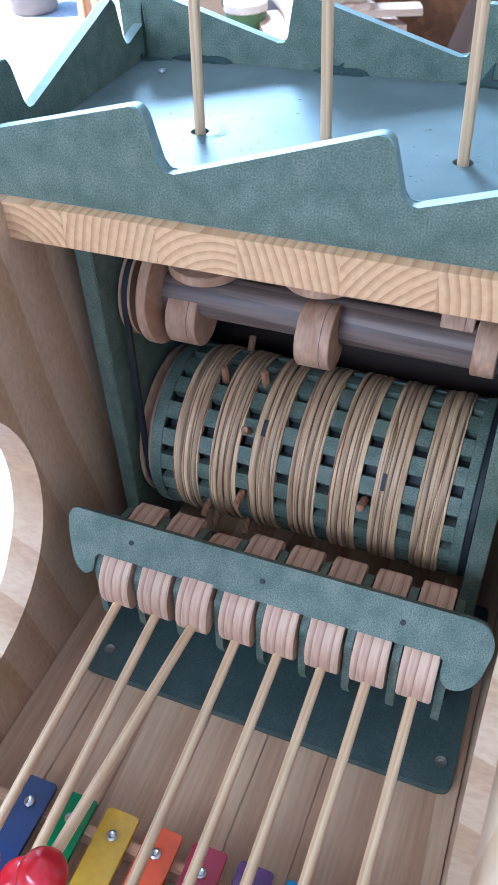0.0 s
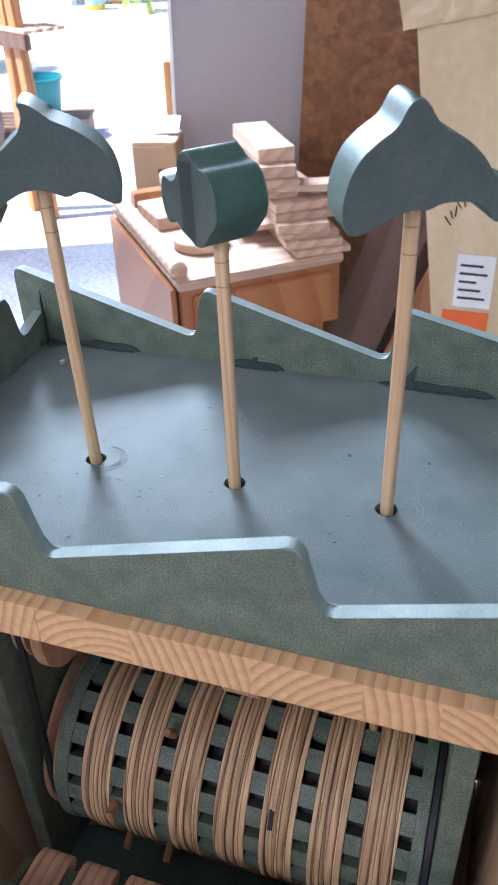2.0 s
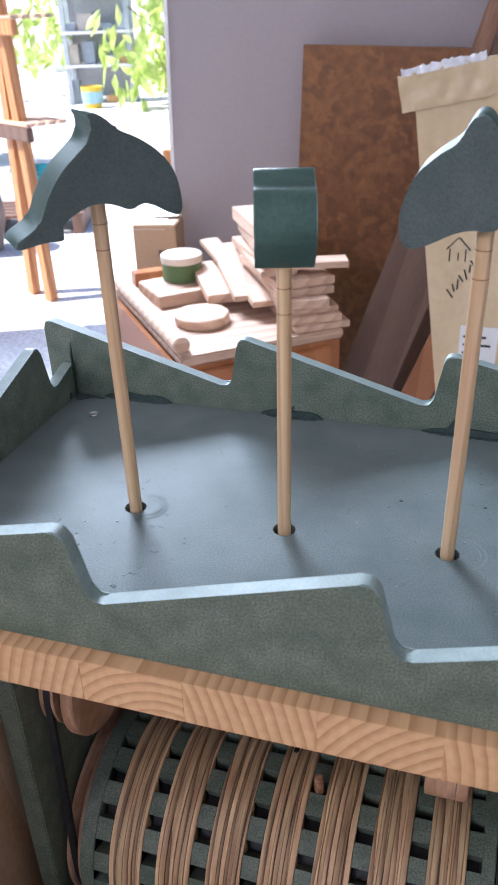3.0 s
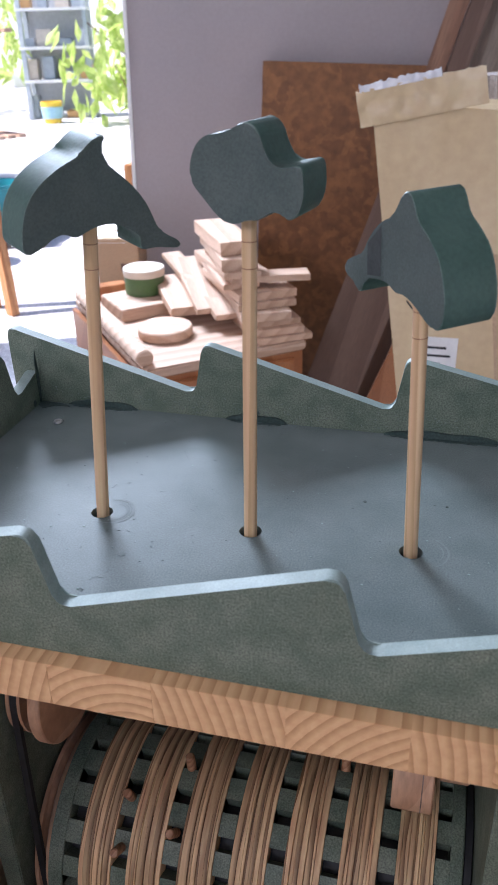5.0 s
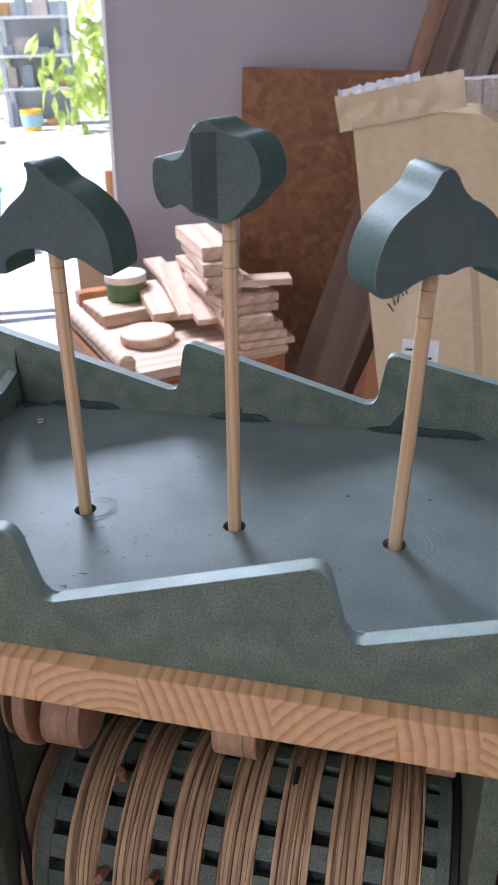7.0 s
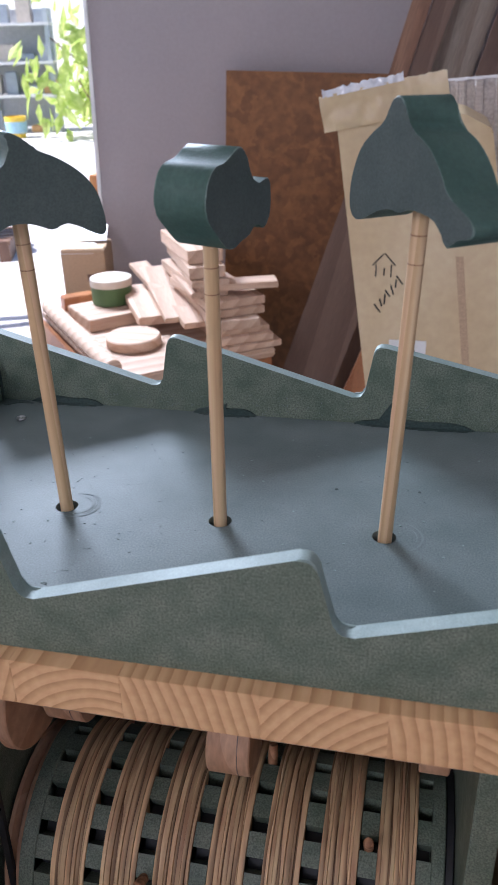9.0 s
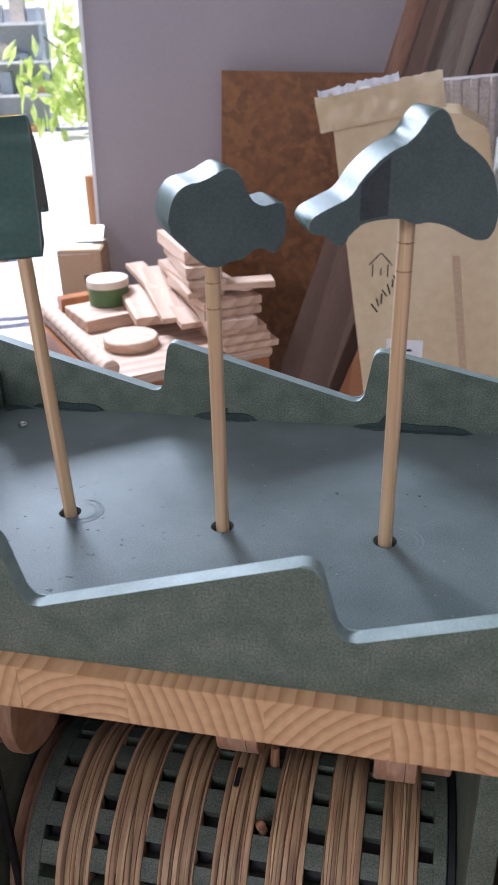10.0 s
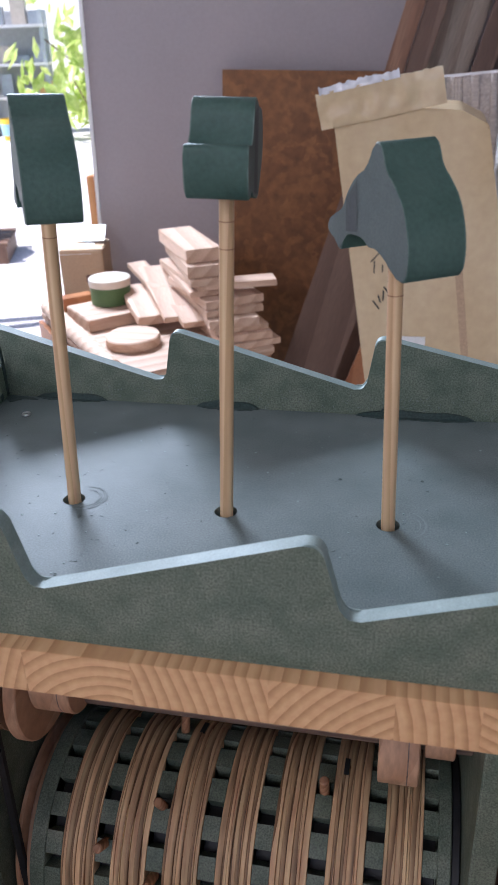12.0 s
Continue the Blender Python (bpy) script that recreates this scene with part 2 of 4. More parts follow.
def thing(name, label, category, m=None, group="", kind=""):
    ob = tagged(new(name), label, category, group, kind)
    ob.empty_display_size = 0.02
    if m is not None:
        ob.matrix_basis = m
    return ob


def block(x0, x1, y0, y1, z0, z1, bevel=0.0, bm=None, m=None):
    """A bevelled box from its bounds."""
    bm = bm or bmesh.new()
    vs = bmesh.ops.create_cube(bm, size=1)["verts"]
    for v in vs:
        v.co = Vector(((x0 + x1) / 2 + v.co.x * (x1 - x0), (y0 + y1) / 2 + v.co.y * (y1 - y0), (z0 + z1) / 2 + v.co.z * (z1 - z0)))
    if bevel:
        es = list({e for v in vs for e in v.link_edges})
        vs = list({v for f in bmesh.ops.bevel(bm, geom=es, offset=bevel, segments=2, affect="EDGES")["faces"] for v in f.verts} | {v for v in vs if v.is_valid})
    if m is not None:
        bmesh.ops.transform(bm, matrix=m, verts=vs)
    return bm


def turned(profile, seg=32, m=None, bm=None, caps=True):
    """A body of revolution about z from (radius, height) pairs."""
    bm = bm or bmesh.new()
    rings = [[bm.verts.new((r * math.cos(2 * math.pi * k / seg), r * math.sin(2 * math.pi * k / seg), z)) for k in range(seg)] for r, z in profile]
    for a, b in zip(rings, rings[1:]):
        for k in range(seg):
            bm.faces.new((a[k], a[(k + 1) % seg], b[(k + 1) % seg], b[k]))
    if caps:
        bm.faces.new(rings[0][::-1])
        bm.faces.new(rings[-1])
    if m is not None:
        bmesh.ops.transform(bm, matrix=m, verts=[v for r in rings for v in r])
    return bm


def rod(r, z0, z1, seg=20, c=0.0006, m=None, bm=None):
    return turned([(r - c, z0), (r, z0 + c), (r, z1 - c), (r - c, z1)], seg, m, bm)


ALONG_X = pose(0, 0, 0, 0, 90, 0)


def extruded(outline, depth, plane="xz", bevel=0.0, mat_sides=0, segs=2, mat_bevel=None):
    """An outline drawn out by depth about its own plane; faces of the rim take material mat_sides."""
    bm = bmesh.new()
    put = {"xz": lambda u, v, d: (u, d, v), "xy": lambda u, v, d: (u, v, d), "yz": lambda u, v, d: (d, u, v)}[plane]
    a = [bm.verts.new(put(u, v, -depth / 2)) for u, v in outline]
    b = [bm.verts.new(put(u, v, depth / 2)) for u, v in outline]
    n = len(outline)
    fa, fb = bm.faces.new(a), bm.faces.new(b)
    for k in range(n):
        f = bm.faces.new((a[k], a[(k + 1) % n], b[(k + 1) % n], b[k]))
        f.material_index = mat_sides
    if bevel:
        r = bmesh.ops.bevel(bm, geom=list(fa.edges) + list(fb.edges), offset=bevel, segments=segs, affect="EDGES", clamp_overlap=True)
        for f in r["faces"]:
            f.material_index = mat_sides if mat_bevel is None else mat_bevel
    bmesh.ops.triangulate(bm, faces=[f for f in bm.faces if len(f.verts) > 4])
    return bm


def smoothed(points, rounds=2):
    """A closed outline with its corners cut again and again."""
    for _ in range(rounds):
        points = [q for (a, b), (c, d) in zip(points, points[1:] + points[:1]) for q in ((0.75 * a + 0.25 * c, 0.75 * b + 0.25 * d), (0.25 * a + 0.75 * c, 0.25 * b + 0.75 * d))]
    return points


def rounded(points, r, seg=5):
    """An outline with each corner rounded to about r; points are (u, v) or (u, v, own r)."""
    out, n = [], len(points)
    for k in range(n):
        p, q, s = Vector(points[k - 1][:2]), Vector(points[k][:2]), Vector(points[(k + 1) % n][:2])
        rr = points[k][2] if len(points[k]) > 2 else r
        if rr <= 0:
            out.append(tuple(q))
            continue
        a, b = q + (p - q).normalized() * min(rr, (p - q).length * 0.48), q + (s - q).normalized() * min(rr, (s - q).length * 0.48)
        for i in range(seg + 1):
            t = i / seg
            out.append(tuple(a * (1 - t) ** 2 + q * 2 * t * (1 - t) + b * t * t))
    return out


def holed_plate(u0, u1, v0, v1, d0, d1, holes, plane="xy", seg=32):
    """A plate with round holes through it; holes are (u, v, radius), in order along u."""
    bm = bmesh.new()
    put = {"xy": lambda u, v, d: (u, v, d), "yz": lambda u, v, d: (d, u, v)}[plane]

    def quad(a, b, c, e):
        for d in (d0, d1):
            bm.faces.new([bm.verts.new(put(*p, d)) for p in (a, b, c, e)])

    def wall(p, q):
        bm.faces.new([bm.verts.new(put(*p, d0)), bm.verts.new(put(*q, d0)), bm.verts.new(put(*q, d1)), bm.verts.new(put(*p, d1))])

    def strip(a, left, b, right):
        line = [(a, v0), (b, v0), *((b, v) for v in right), (b, v1), (a, v1), *((a, v) for v in reversed(left))]
        for d in (d0, d1):
            bm.faces.new([bm.verts.new(put(*p, d)) for p in line])

    at, last = u0, ()
    for cu, cv, r in holes:
        s = r * 1.25
        strip(at, last, cu - s, (cv - s, cv + s))
        quad((cu - s, v0), (cu + s, v0), (cu + s, cv - s), (cu - s, cv - s))
        quad((cu - s, cv + s), (cu + s, cv + s), (cu + s, v1), (cu - s, v1))
        for k in range(seg):
            a, b = 2 * math.pi * k / seg, 2 * math.pi * (k + 1) / seg
            ring = [(cu + r * math.cos(x), cv + r * math.sin(x)) for x in (a, b)]
            rim = [(cu + s * math.cos(x) / max(abs(math.cos(x)), abs(math.sin(x))), cv + s * math.sin(x) / max(abs(math.cos(x)), abs(math.sin(x)))) for x in (a, b)]
            quad(ring[0], rim[0], rim[1], ring[1])
            wall(*ring)
        at, last = cu + s, (cv - s, cv + s)
    strip(at, last, u1, ())
    for p, q in (((u0, v0), (u1, v0)), ((u1, v0), (u1, v1)), ((u1, v1), (u0, v1)), ((u0, v1), (u0, v0))):
        wall(p, q)
    bmesh.ops.remove_doubles(bm, verts=bm.verts, dist=1e-5)
    return bm


# ---- the place: ground, walls ----
def setting(name, bm, mats, label, category):
    return tagged(part(name, bm, mats, smooth=30), label, category, kind="structure")


setting("ground", block(-60, 60, -60, 60, -0.2, 0.0), CONCRETE, "pale grey concrete ground running out into a sunny yard", "ground")
# wall with a slightly leaning free end beside a tall doorway
bm = extruded([(-0.813, 0.0), (2.4, 0.0), (2.4, 2.72), (-0.729, 2.72)], 0.14, "xz")
bmesh.ops.translate(bm, vec=(0, 2.06, 0), verts=bm.verts)
setting("wall_north", bm, WALLPAINT, "smooth mauve-grey painted wall ending at a doorway", "wall")
# added white strip: the yard's light on the wall's end face, as colour
bm = extruded([(-0.823, 0.0), (-0.8131, 0.0), (-0.7291, 2.72), (-0.739, 2.72)], 0.146, "xz")
bmesh.ops.translate(bm, vec=(0, 2.06, 0), verts=bm.verts)
setting("trim", bm, material("yard_lit_wall_end", (0.7, 0.69, 0.68), (0.8, 0.79, 0.78), (8, 8, 8), 0.5, 0.1, 4, 0.05, 200), "white strip painting the yard's light on the end of the wall", "trim")
setting("wall_north_lintel", block(-2.6, 2.4, 1.99, 2.13, 2.7202, 3.1), WALLPAINT, "mauve-grey painted wall above the openings", "wall")
# unseen walls and ceiling, added to close the room and limit its light
setting("wall_west", block(-2.74, -2.6, -2.74, 2.13, 0, 3.1), PLASTER, "unseen plain pale plaster wall added to close the room", "wall")
setting("wall_east", block(2.4, 2.54, -2.6, 2.13, 0, 3.1), PLASTER, "unseen plain pale plaster wall added to close the room", "wall")
setting("wall_south", block(-2.6, 2.4, -2.74, -2.6, 0, 2.0), PLASTER, "unseen plain plaster wall added with a high gap above it", "wall")
setting("ceiling", block(-2.6, 2.54, -2.74, 2.13, 3.1, 3.2), PLASTER, "unseen plain pale ceiling added to keep the sun off", "ceiling")


# ---- the music box ----
XL, XR, D = -0.103, 0.190, 0.176
HOLES = [(-0.0199, 0.0737), (0.0438, 0.0738), (0.1067, 0.0738)]
FLOOR, TOP = 0.713, 0.992

bench = thing("workbench", "plain pine workbench under the music box", "workbench")
part("tabletop", block(-0.2, 0.3, -0.3, 0.3, 0.655, 0.6925, 0.004), PINE_Y, bench)
for x in (-0.17, 0.27):
    for y in (-0.27, 0.27):
        part("leg", block(x - 0.025, x + 0.025, y - 0.025, y + 0.025, 0, 0.655, 0.003), PINE, bench)

cabinet = thing("music_box_cabinet", "open-fronted pine cabinet of a hand-made mechanical music box", "music box")
part("top_plank", holed_plate(XL + 0.0202, XR - 0.0202, 0.0243, D, 0.974, TOP, [(x, y, 0.0052) for x, y in HOLES]), PINE_Y, cabinet, "pine top board", smooth=None)
EDGES = [XL + 0.0202, -0.052, -0.006, 0.031, 0.0755, 0.114, 0.139, XR - 0.0202]
for a, b in zip(EDGES, EDGES[1:]):
    part("stave", block((a - b) / 2, (b - a) / 2, 0.0, 0.0302, -0.009, 0.009, 0.00015), PINE_END, cabinet, "glued pine stave showing its growth rings", m=pose((a + b) / 2, -0.006, 0.983))
part("side_panel", holed_plate(-0.245, D, 0.693, TOP, XL, XL + 0.02, [(-0.116, 0.848, 0.083)], "yz", 64), PINE_WALL, cabinet, "pine side board with a large round opening", smooth=30)
part("side_panel", holed_plate(-0.245, D, 0.693, TOP, XR - 0.02, XR, [(-0.116, 0.848, 0.083)], "yz", 64), PINE_WALL, cabinet, "pine side board with a large round opening", smooth=30)
# the shade at the back of the cabinet is put into this panel's colour
part("back_panel", block(XL + 0.0202, XR - 0.0202, D - 0.012, D, FLOOR, 0.9738), DARKPANEL, cabinet, "back panel coloured dark for the shade inside the cabinet")
for k in range(7):
    w = (XR - XL - 0.0404) / 7
    part("floor_board", block(XL + 0.0202 + k * w, XL + 0.0202 + (k + 1) * w - 0.0003, -0.245, D - 0.0122, 0.693, FLOOR, 0.0006), PINE_Y, cabinet)


# wave-toothed fence round the deck: each tooth leans one way
def wave_fence(x0, x1, first_valley, period, lean, low=0.0195, high=0.0475, start=None):
    """Outline from the foot up, teeth with an upright hooked side and a long slope. lean +1: slopes rise to the right."""
    pts = [(x1, 0.0, 0), (x0, 0.0, 0)]
    teeth = []
    v = first_valley
    while v > x0:
        v -= period
    while v < x1 + period:
        peak = v + lean * period * (0.93 if lean > 0 else 0.95)
        teeth.append((v, low))
        teeth.append((peak, high))
        v += period
    teeth.sort()
    inside = [(u, w) for u, w in teeth if x0 + (0.004 if start is None else 0.012) < u < x1 - 0.004]

    def height(u):
        for (a, b), (c, d) in zip(teeth, teeth[1:]):
            if a <= u <= c:
                return b + (d - b) * (u - a) / (c - a)
        return low
    pts.append((x0, height(x0), 0.003) if start is None else (x0, start, 0.0052))
    pts += [(u, w, 0.0052) for u, w in inside]
    pts.append((x1, height(x1), 0.003))
    return rounded(pts, 0.003, 6)


surround = thing("wave_surround", "green MDF tray with wave-toothed sides on the music box", "tray")
PERIOD = 0.0995
tray_deck = part("deck", holed_plate(XL + 0.0063, XR - 0.0063, 0.0063, 0.1697, TOP, 1.0, [(x, y, 0.0045) for x, y in HOLES]), DECK, surround, "smooth waxed green MDF deck with three holes", smooth=None)
for name, y, lean, first in (("front_fence", 0.003, 1, -0.002), ("back_fence", 0.173, -1, -0.010)):
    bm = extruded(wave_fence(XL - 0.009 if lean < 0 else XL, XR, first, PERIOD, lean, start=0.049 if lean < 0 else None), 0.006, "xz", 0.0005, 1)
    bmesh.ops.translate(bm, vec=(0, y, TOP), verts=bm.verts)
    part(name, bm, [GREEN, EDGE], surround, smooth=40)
for x in (XL + 0.003, XR - 0.003):
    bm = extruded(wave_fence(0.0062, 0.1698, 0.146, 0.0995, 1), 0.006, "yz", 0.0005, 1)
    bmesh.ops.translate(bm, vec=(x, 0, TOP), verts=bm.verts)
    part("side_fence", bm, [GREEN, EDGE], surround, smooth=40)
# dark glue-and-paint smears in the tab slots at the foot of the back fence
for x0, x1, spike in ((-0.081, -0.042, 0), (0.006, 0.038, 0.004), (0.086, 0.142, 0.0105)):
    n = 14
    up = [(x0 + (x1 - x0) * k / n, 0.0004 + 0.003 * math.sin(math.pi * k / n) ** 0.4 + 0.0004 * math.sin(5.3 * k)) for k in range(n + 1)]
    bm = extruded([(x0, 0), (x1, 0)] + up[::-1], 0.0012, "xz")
    bmesh.ops.translate(bm, vec=(0, 0.1692, 1.0), verts=bm.verts)
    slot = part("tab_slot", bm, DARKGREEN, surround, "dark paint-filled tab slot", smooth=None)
    if spike:
        bm = extruded([(x0 + 0.011, 0.002), (x0 + 0.0165, 0.002), (x0 + 0.0175, 0.002 + spike)], 0.0011, "xz")
        bmesh.ops.translate(bm, vec=(0, 0.1692, 1.0), verts=bm.verts)
        part("drip", bm, DARKGREEN, slot, smooth=None)
    foot = [(x0 + 0.003 + (x1 - x0 - 0.006) * k / n, -0.0012 - 0.0012 * math.sin(math.pi * k / n) ** 0.5 - 0.0004 * math.sin(4.1 * k)) for k in range(n + 1)]
    bm = extruded([(x0 + 0.003, 0), (x1 - 0.003, 0)] + foot[::-1], 0.0003, "xy")
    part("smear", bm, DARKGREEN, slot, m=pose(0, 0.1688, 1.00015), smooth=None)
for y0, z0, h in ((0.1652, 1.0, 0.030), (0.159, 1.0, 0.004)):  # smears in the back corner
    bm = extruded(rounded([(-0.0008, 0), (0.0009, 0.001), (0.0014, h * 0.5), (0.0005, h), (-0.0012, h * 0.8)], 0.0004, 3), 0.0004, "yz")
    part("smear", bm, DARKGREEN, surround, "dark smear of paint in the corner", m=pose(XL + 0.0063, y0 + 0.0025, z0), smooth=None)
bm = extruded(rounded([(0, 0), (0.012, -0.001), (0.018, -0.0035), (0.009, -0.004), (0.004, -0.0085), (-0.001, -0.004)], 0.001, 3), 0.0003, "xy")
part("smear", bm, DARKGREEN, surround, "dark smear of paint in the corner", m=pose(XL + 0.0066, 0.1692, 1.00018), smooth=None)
for x, y in ((-0.0764, 0.1469), (0.163, 0.1469)):
    scr = part("screw", turned([(0.0016, 1.0), (0.0024, 1.0006), (0.0022, 1.0012), (0.001, 1.0009), (0.0009, 1.0003)], 16), STEEL, surround, m=pose(x, y, 0))


# ---- drum, frame and shafts ----
mech = thing("drum_stand", "pair of green MDF uprights carrying the drum and the cam shaft", "stand")
DY, DZ, DR = 0.083, 0.799, 0.0545
COLS = [-0.0395 + 0.0247 * k for k in range(8)]
for name, x0, x1 in (("left_upright", -0.0725, -0.0625), ("right_upright", 0.1458, 0.1558)):
    bm = extruded(rounded([(0.026, 0.7132), (0.140, 0.7132), (0.140, 0.9738), (0.026, 0.9738)], 0.0), x1 - x0, "yz", 0.0006)
    bmesh.ops.translate(bm, vec=((x0 + x1) / 2, 0, 0), verts=bm.verts)
    part("upright", bm, GREEN, mech)

drum = thing("pinned_drum", "green slotted drum with seven plywood rings and wooden pins", "music drum", pose(0, DY, DZ))
NOTCH = 20


def notched_ring(x, w, r):
    pts = []
    for k in range(NOTCH):
        a = 2 * math.pi * k / NOTCH
        b = 2 * math.pi / NOTCH
        for f, q in ((0.0, r), (0.31, r), (0.62, r), (0.62, r - 0.009), (1.0, r - 0.009)):
            pts.append((q * math.cos(a + f * b), q * math.sin(a + f * b)))
    bm = extruded(pts, w, "yz")
    bmesh.ops.translate(bm, vec=(x, 0, 0), verts=bm.verts)
    return bm


# black core: the shade down in the notches is put into its colour
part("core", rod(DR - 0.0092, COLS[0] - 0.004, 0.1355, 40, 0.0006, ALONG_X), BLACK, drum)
for k, x in enumerate(COLS):
    part("slotted_ring", notched_ring(x if k < 7 else 0.1326, 0.0078 if k < 7 else 0.0062, DR - 0.0006), GREEN, drum, smooth=None)
part("end_disc", rod(DR, -0.0038, 0.0038, 64, 0.0005, pose(COLS[0] - 0.0078, 0, 0) @ ALONG_X), GREEN, drum)
part("end_disc", rod(DR, -0.00295, 0.00295, 64, 0.0005, pose(0.1387, 0, 0) @ ALONG_X), GREEN, drum)
part("spacer_disc", rod(DR - 0.001, -0.0018, 0.0018, 64, 0.0004, pose(0.1436, 0, 0) @ ALONG_X), BLACK, drum, "black rubber spacer disc")
rng = random.Random(5)
for k in range(7):
    a, b = COLS[k] + 0.0040, COLS[k + 1] - 0.0040
    n = 7
    cuts = [a] + sorted(a + (b - a) * (i + rng.uniform(-0.32, 0.32)) / n for i in range(1, n)) + [b]
    ring = part("plywood_ring", rod(DR - 0.0012, a + 0.0001, b - 0.0001, 72, 0.0003, ALONG_X), PLY, drum, "ring of plywood strips showing their veneer edges")
    for p, q in zip(cuts, cuts[1:]):
        r = DR + rng.uniform(-0.0005, 0.0007)
        bm = turned([(DR - 0.003, p), (r - 0.0003, p + 0.00004), (r, p + 0.00018), (r, q - 0.00018), (r - 0.0003, q - 0.00004), (DR - 0.003, q)], 72, ALONG_X, None, False)
        part("veneer_strip", bm, PLY, ring)
PINS = [(1, 122), (1, 78), (2, -32), (2, 169), (2, 46), (2, 1), (1, 340), (2, 81), (1, 316), (2, 299), (4, 273), (4, 237), (6, 200), (5, 20)]
for col, a in PINS:
    part("pin", rod(0.0023, DR - 0.004, DR + 0.009, 12, 0.0006, pose(COLS[col], 0, 0) @ pose(0, 0, 0, 90 - a, 0, 0)), PEG, drum)
# black slivers on the surface stand in for the shade of open slots
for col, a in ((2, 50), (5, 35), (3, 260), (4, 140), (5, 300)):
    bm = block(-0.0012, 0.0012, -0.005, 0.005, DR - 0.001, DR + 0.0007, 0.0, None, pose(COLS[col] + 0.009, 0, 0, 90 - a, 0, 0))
    part("slot", bm, BLACK, drum, "black sliver painting the shade in a slot between veneers")
pulley = part("pulley", turned([(0.05, -0.004), (0.05, -0.002), (0.046, 0), (0.05, 0.002), (0.05, 0.004)], 48, pose(-0.0565, 0, 0) @ ALONG_X), PLYDISC, drum, "large plywood belt pulley")
part("axle", rod(0.004, -0.0615, 0.1456, 16, 0.0005, ALONG_X), SHAFT, drum)

SY, SZ = 0.066, 0.912
shaft = thing("cam_shaft", "dark wooden shaft with eccentric plywood cams and a belt pulley", "cam shaft", pose(0, SY, SZ))
part("shaft", rod(0.012, -0.0622, 0.1456, 32, 0.0006, ALONG_X), SHAFT, shaft)
for x, w, ang in ((-0.029, 0.018, -100), (0.0495, 0.0185, 196), (0.1165, 0.0165, 26)):
    e = 0.012
    cam_body = part("cam", rod(0.0172, -w / 2, w / 2, 48, 0.0006, pose(x, e * math.cos(radians(ang)), e * math.sin(radians(ang))) @ ALONG_X), PLYDISC, shaft, "eccentric plywood cam")
    part("glue_line", rod(0.01725, -0.0003, 0.0003, 48, 0.0001, pose(x + w * 0.22, e * math.cos(radians(ang)), e * math.sin(radians(ang))) @ ALONG_X), SHAFT, cam_body)
part("collar", rod(0.015, -0.006, 0.006, 40, 0.0006, pose(0.1325, 0, 0) @ ALONG_X), PLYDISC, shaft, "plywood collar on the shaft")
part("pulley", turned([(0.028, -0.0035), (0.028, -0.002), (0.024, 0), (0.028, 0.002), (0.028, 0.0035)], 40, pose(-0.0565, 0, 0) @ ALONG_X), PLYDISC, shaft, "small plywood belt pulley")
part("disc", rod(0.031, -0.003, 0.003, 40, 0.0006, pose(-0.045, 0, 0) @ ALONG_X), PLYDISC, shaft)

belt = thing("drive_belt", "thin black rubber drive belt between the pulleys", "belt")
bm = bmesh.new()
r1, r2, n = 0.0475, 0.0265, 40
loop = [(DY - r1 * math.cos(a), DZ - r1 * math.sin(a)) for a in np.linspace(0, math.pi, n)] + [(SY + r2 * math.cos(a), SZ + r2 * math.sin(a)) for a in np.linspace(0, math.pi, n)]
pr = []
for k, (y, z) in enumerate(loop):
    t = (Vector(loop[(k + 1) % len(loop)]) - Vector(loop[k - 1])).normalized()
    nrm = Vector((t.y, -t.x))
    pr.append([bm.verts.new((-0.0565 + dx, y + nrm.x * dn, z + nrm.y * dn)) for dx, dn in ((-0.0016, -0.0012), (0.0016, -0.0012), (0.0016, 0.0012), (-0.0016, 0.0012))])
for a, b in zip(pr, pr[1:] + pr[:1]):
    for i in range(4):
        bm.faces.new((a[i], a[(i + 1) % 4], b[(i + 1) % 4], b[i]))
part("loop", bm, BLACK, belt)


# ---- turning figures on dowels ----
def outline_of(points, scale, u0, v0):
    return [((u - u0) * scale, (v0 - v) * scale) for u, v in points]


DOLPHIN = [(860, 418), (838, 430), (800, 415), (765, 395), (728, 385), (700, 390), (672, 376), (640, 376), (606, 380), (578, 392), (564, 424), (546, 420), (534, 398), (508, 400), (492, 388), (498, 368), (540, 348), (574, 334), (596, 298), (640, 258), (694, 238), (712, 196), (734, 184), (752, 200), (768, 236), (802, 256), (842, 292), (866, 360)]
LEAPING = [(688, 850), (676, 872), (650, 868), (600, 842), (540, 800), (495, 826), (474, 828), (432, 808), (400, 796), (355, 790), (312, 796), (262, 820), (206, 850), (222, 900), (196, 905), (150, 900), (100, 908), (52, 915), (30, 905), (55, 880), (105, 855), (142, 828), (178, 745), (240, 662), (330, 592), (364, 560), (366, 500), (350, 476), (392, 484), (436, 518), (462, 546), (540, 580), (620, 640), (664, 704), (682, 770)]
FISHLINE = [(258, 280), (262, 258), (290, 264), (314, 268), (336, 236), (346, 202), (372, 188), (398, 204), (424, 214), (452, 216), (476, 236), (489, 276), (484, 306), (458, 332), (438, 354), (412, 374), (388, 372), (366, 362), (346, 364), (326, 346), (302, 340), (288, 358), (268, 350), (256, 314)]


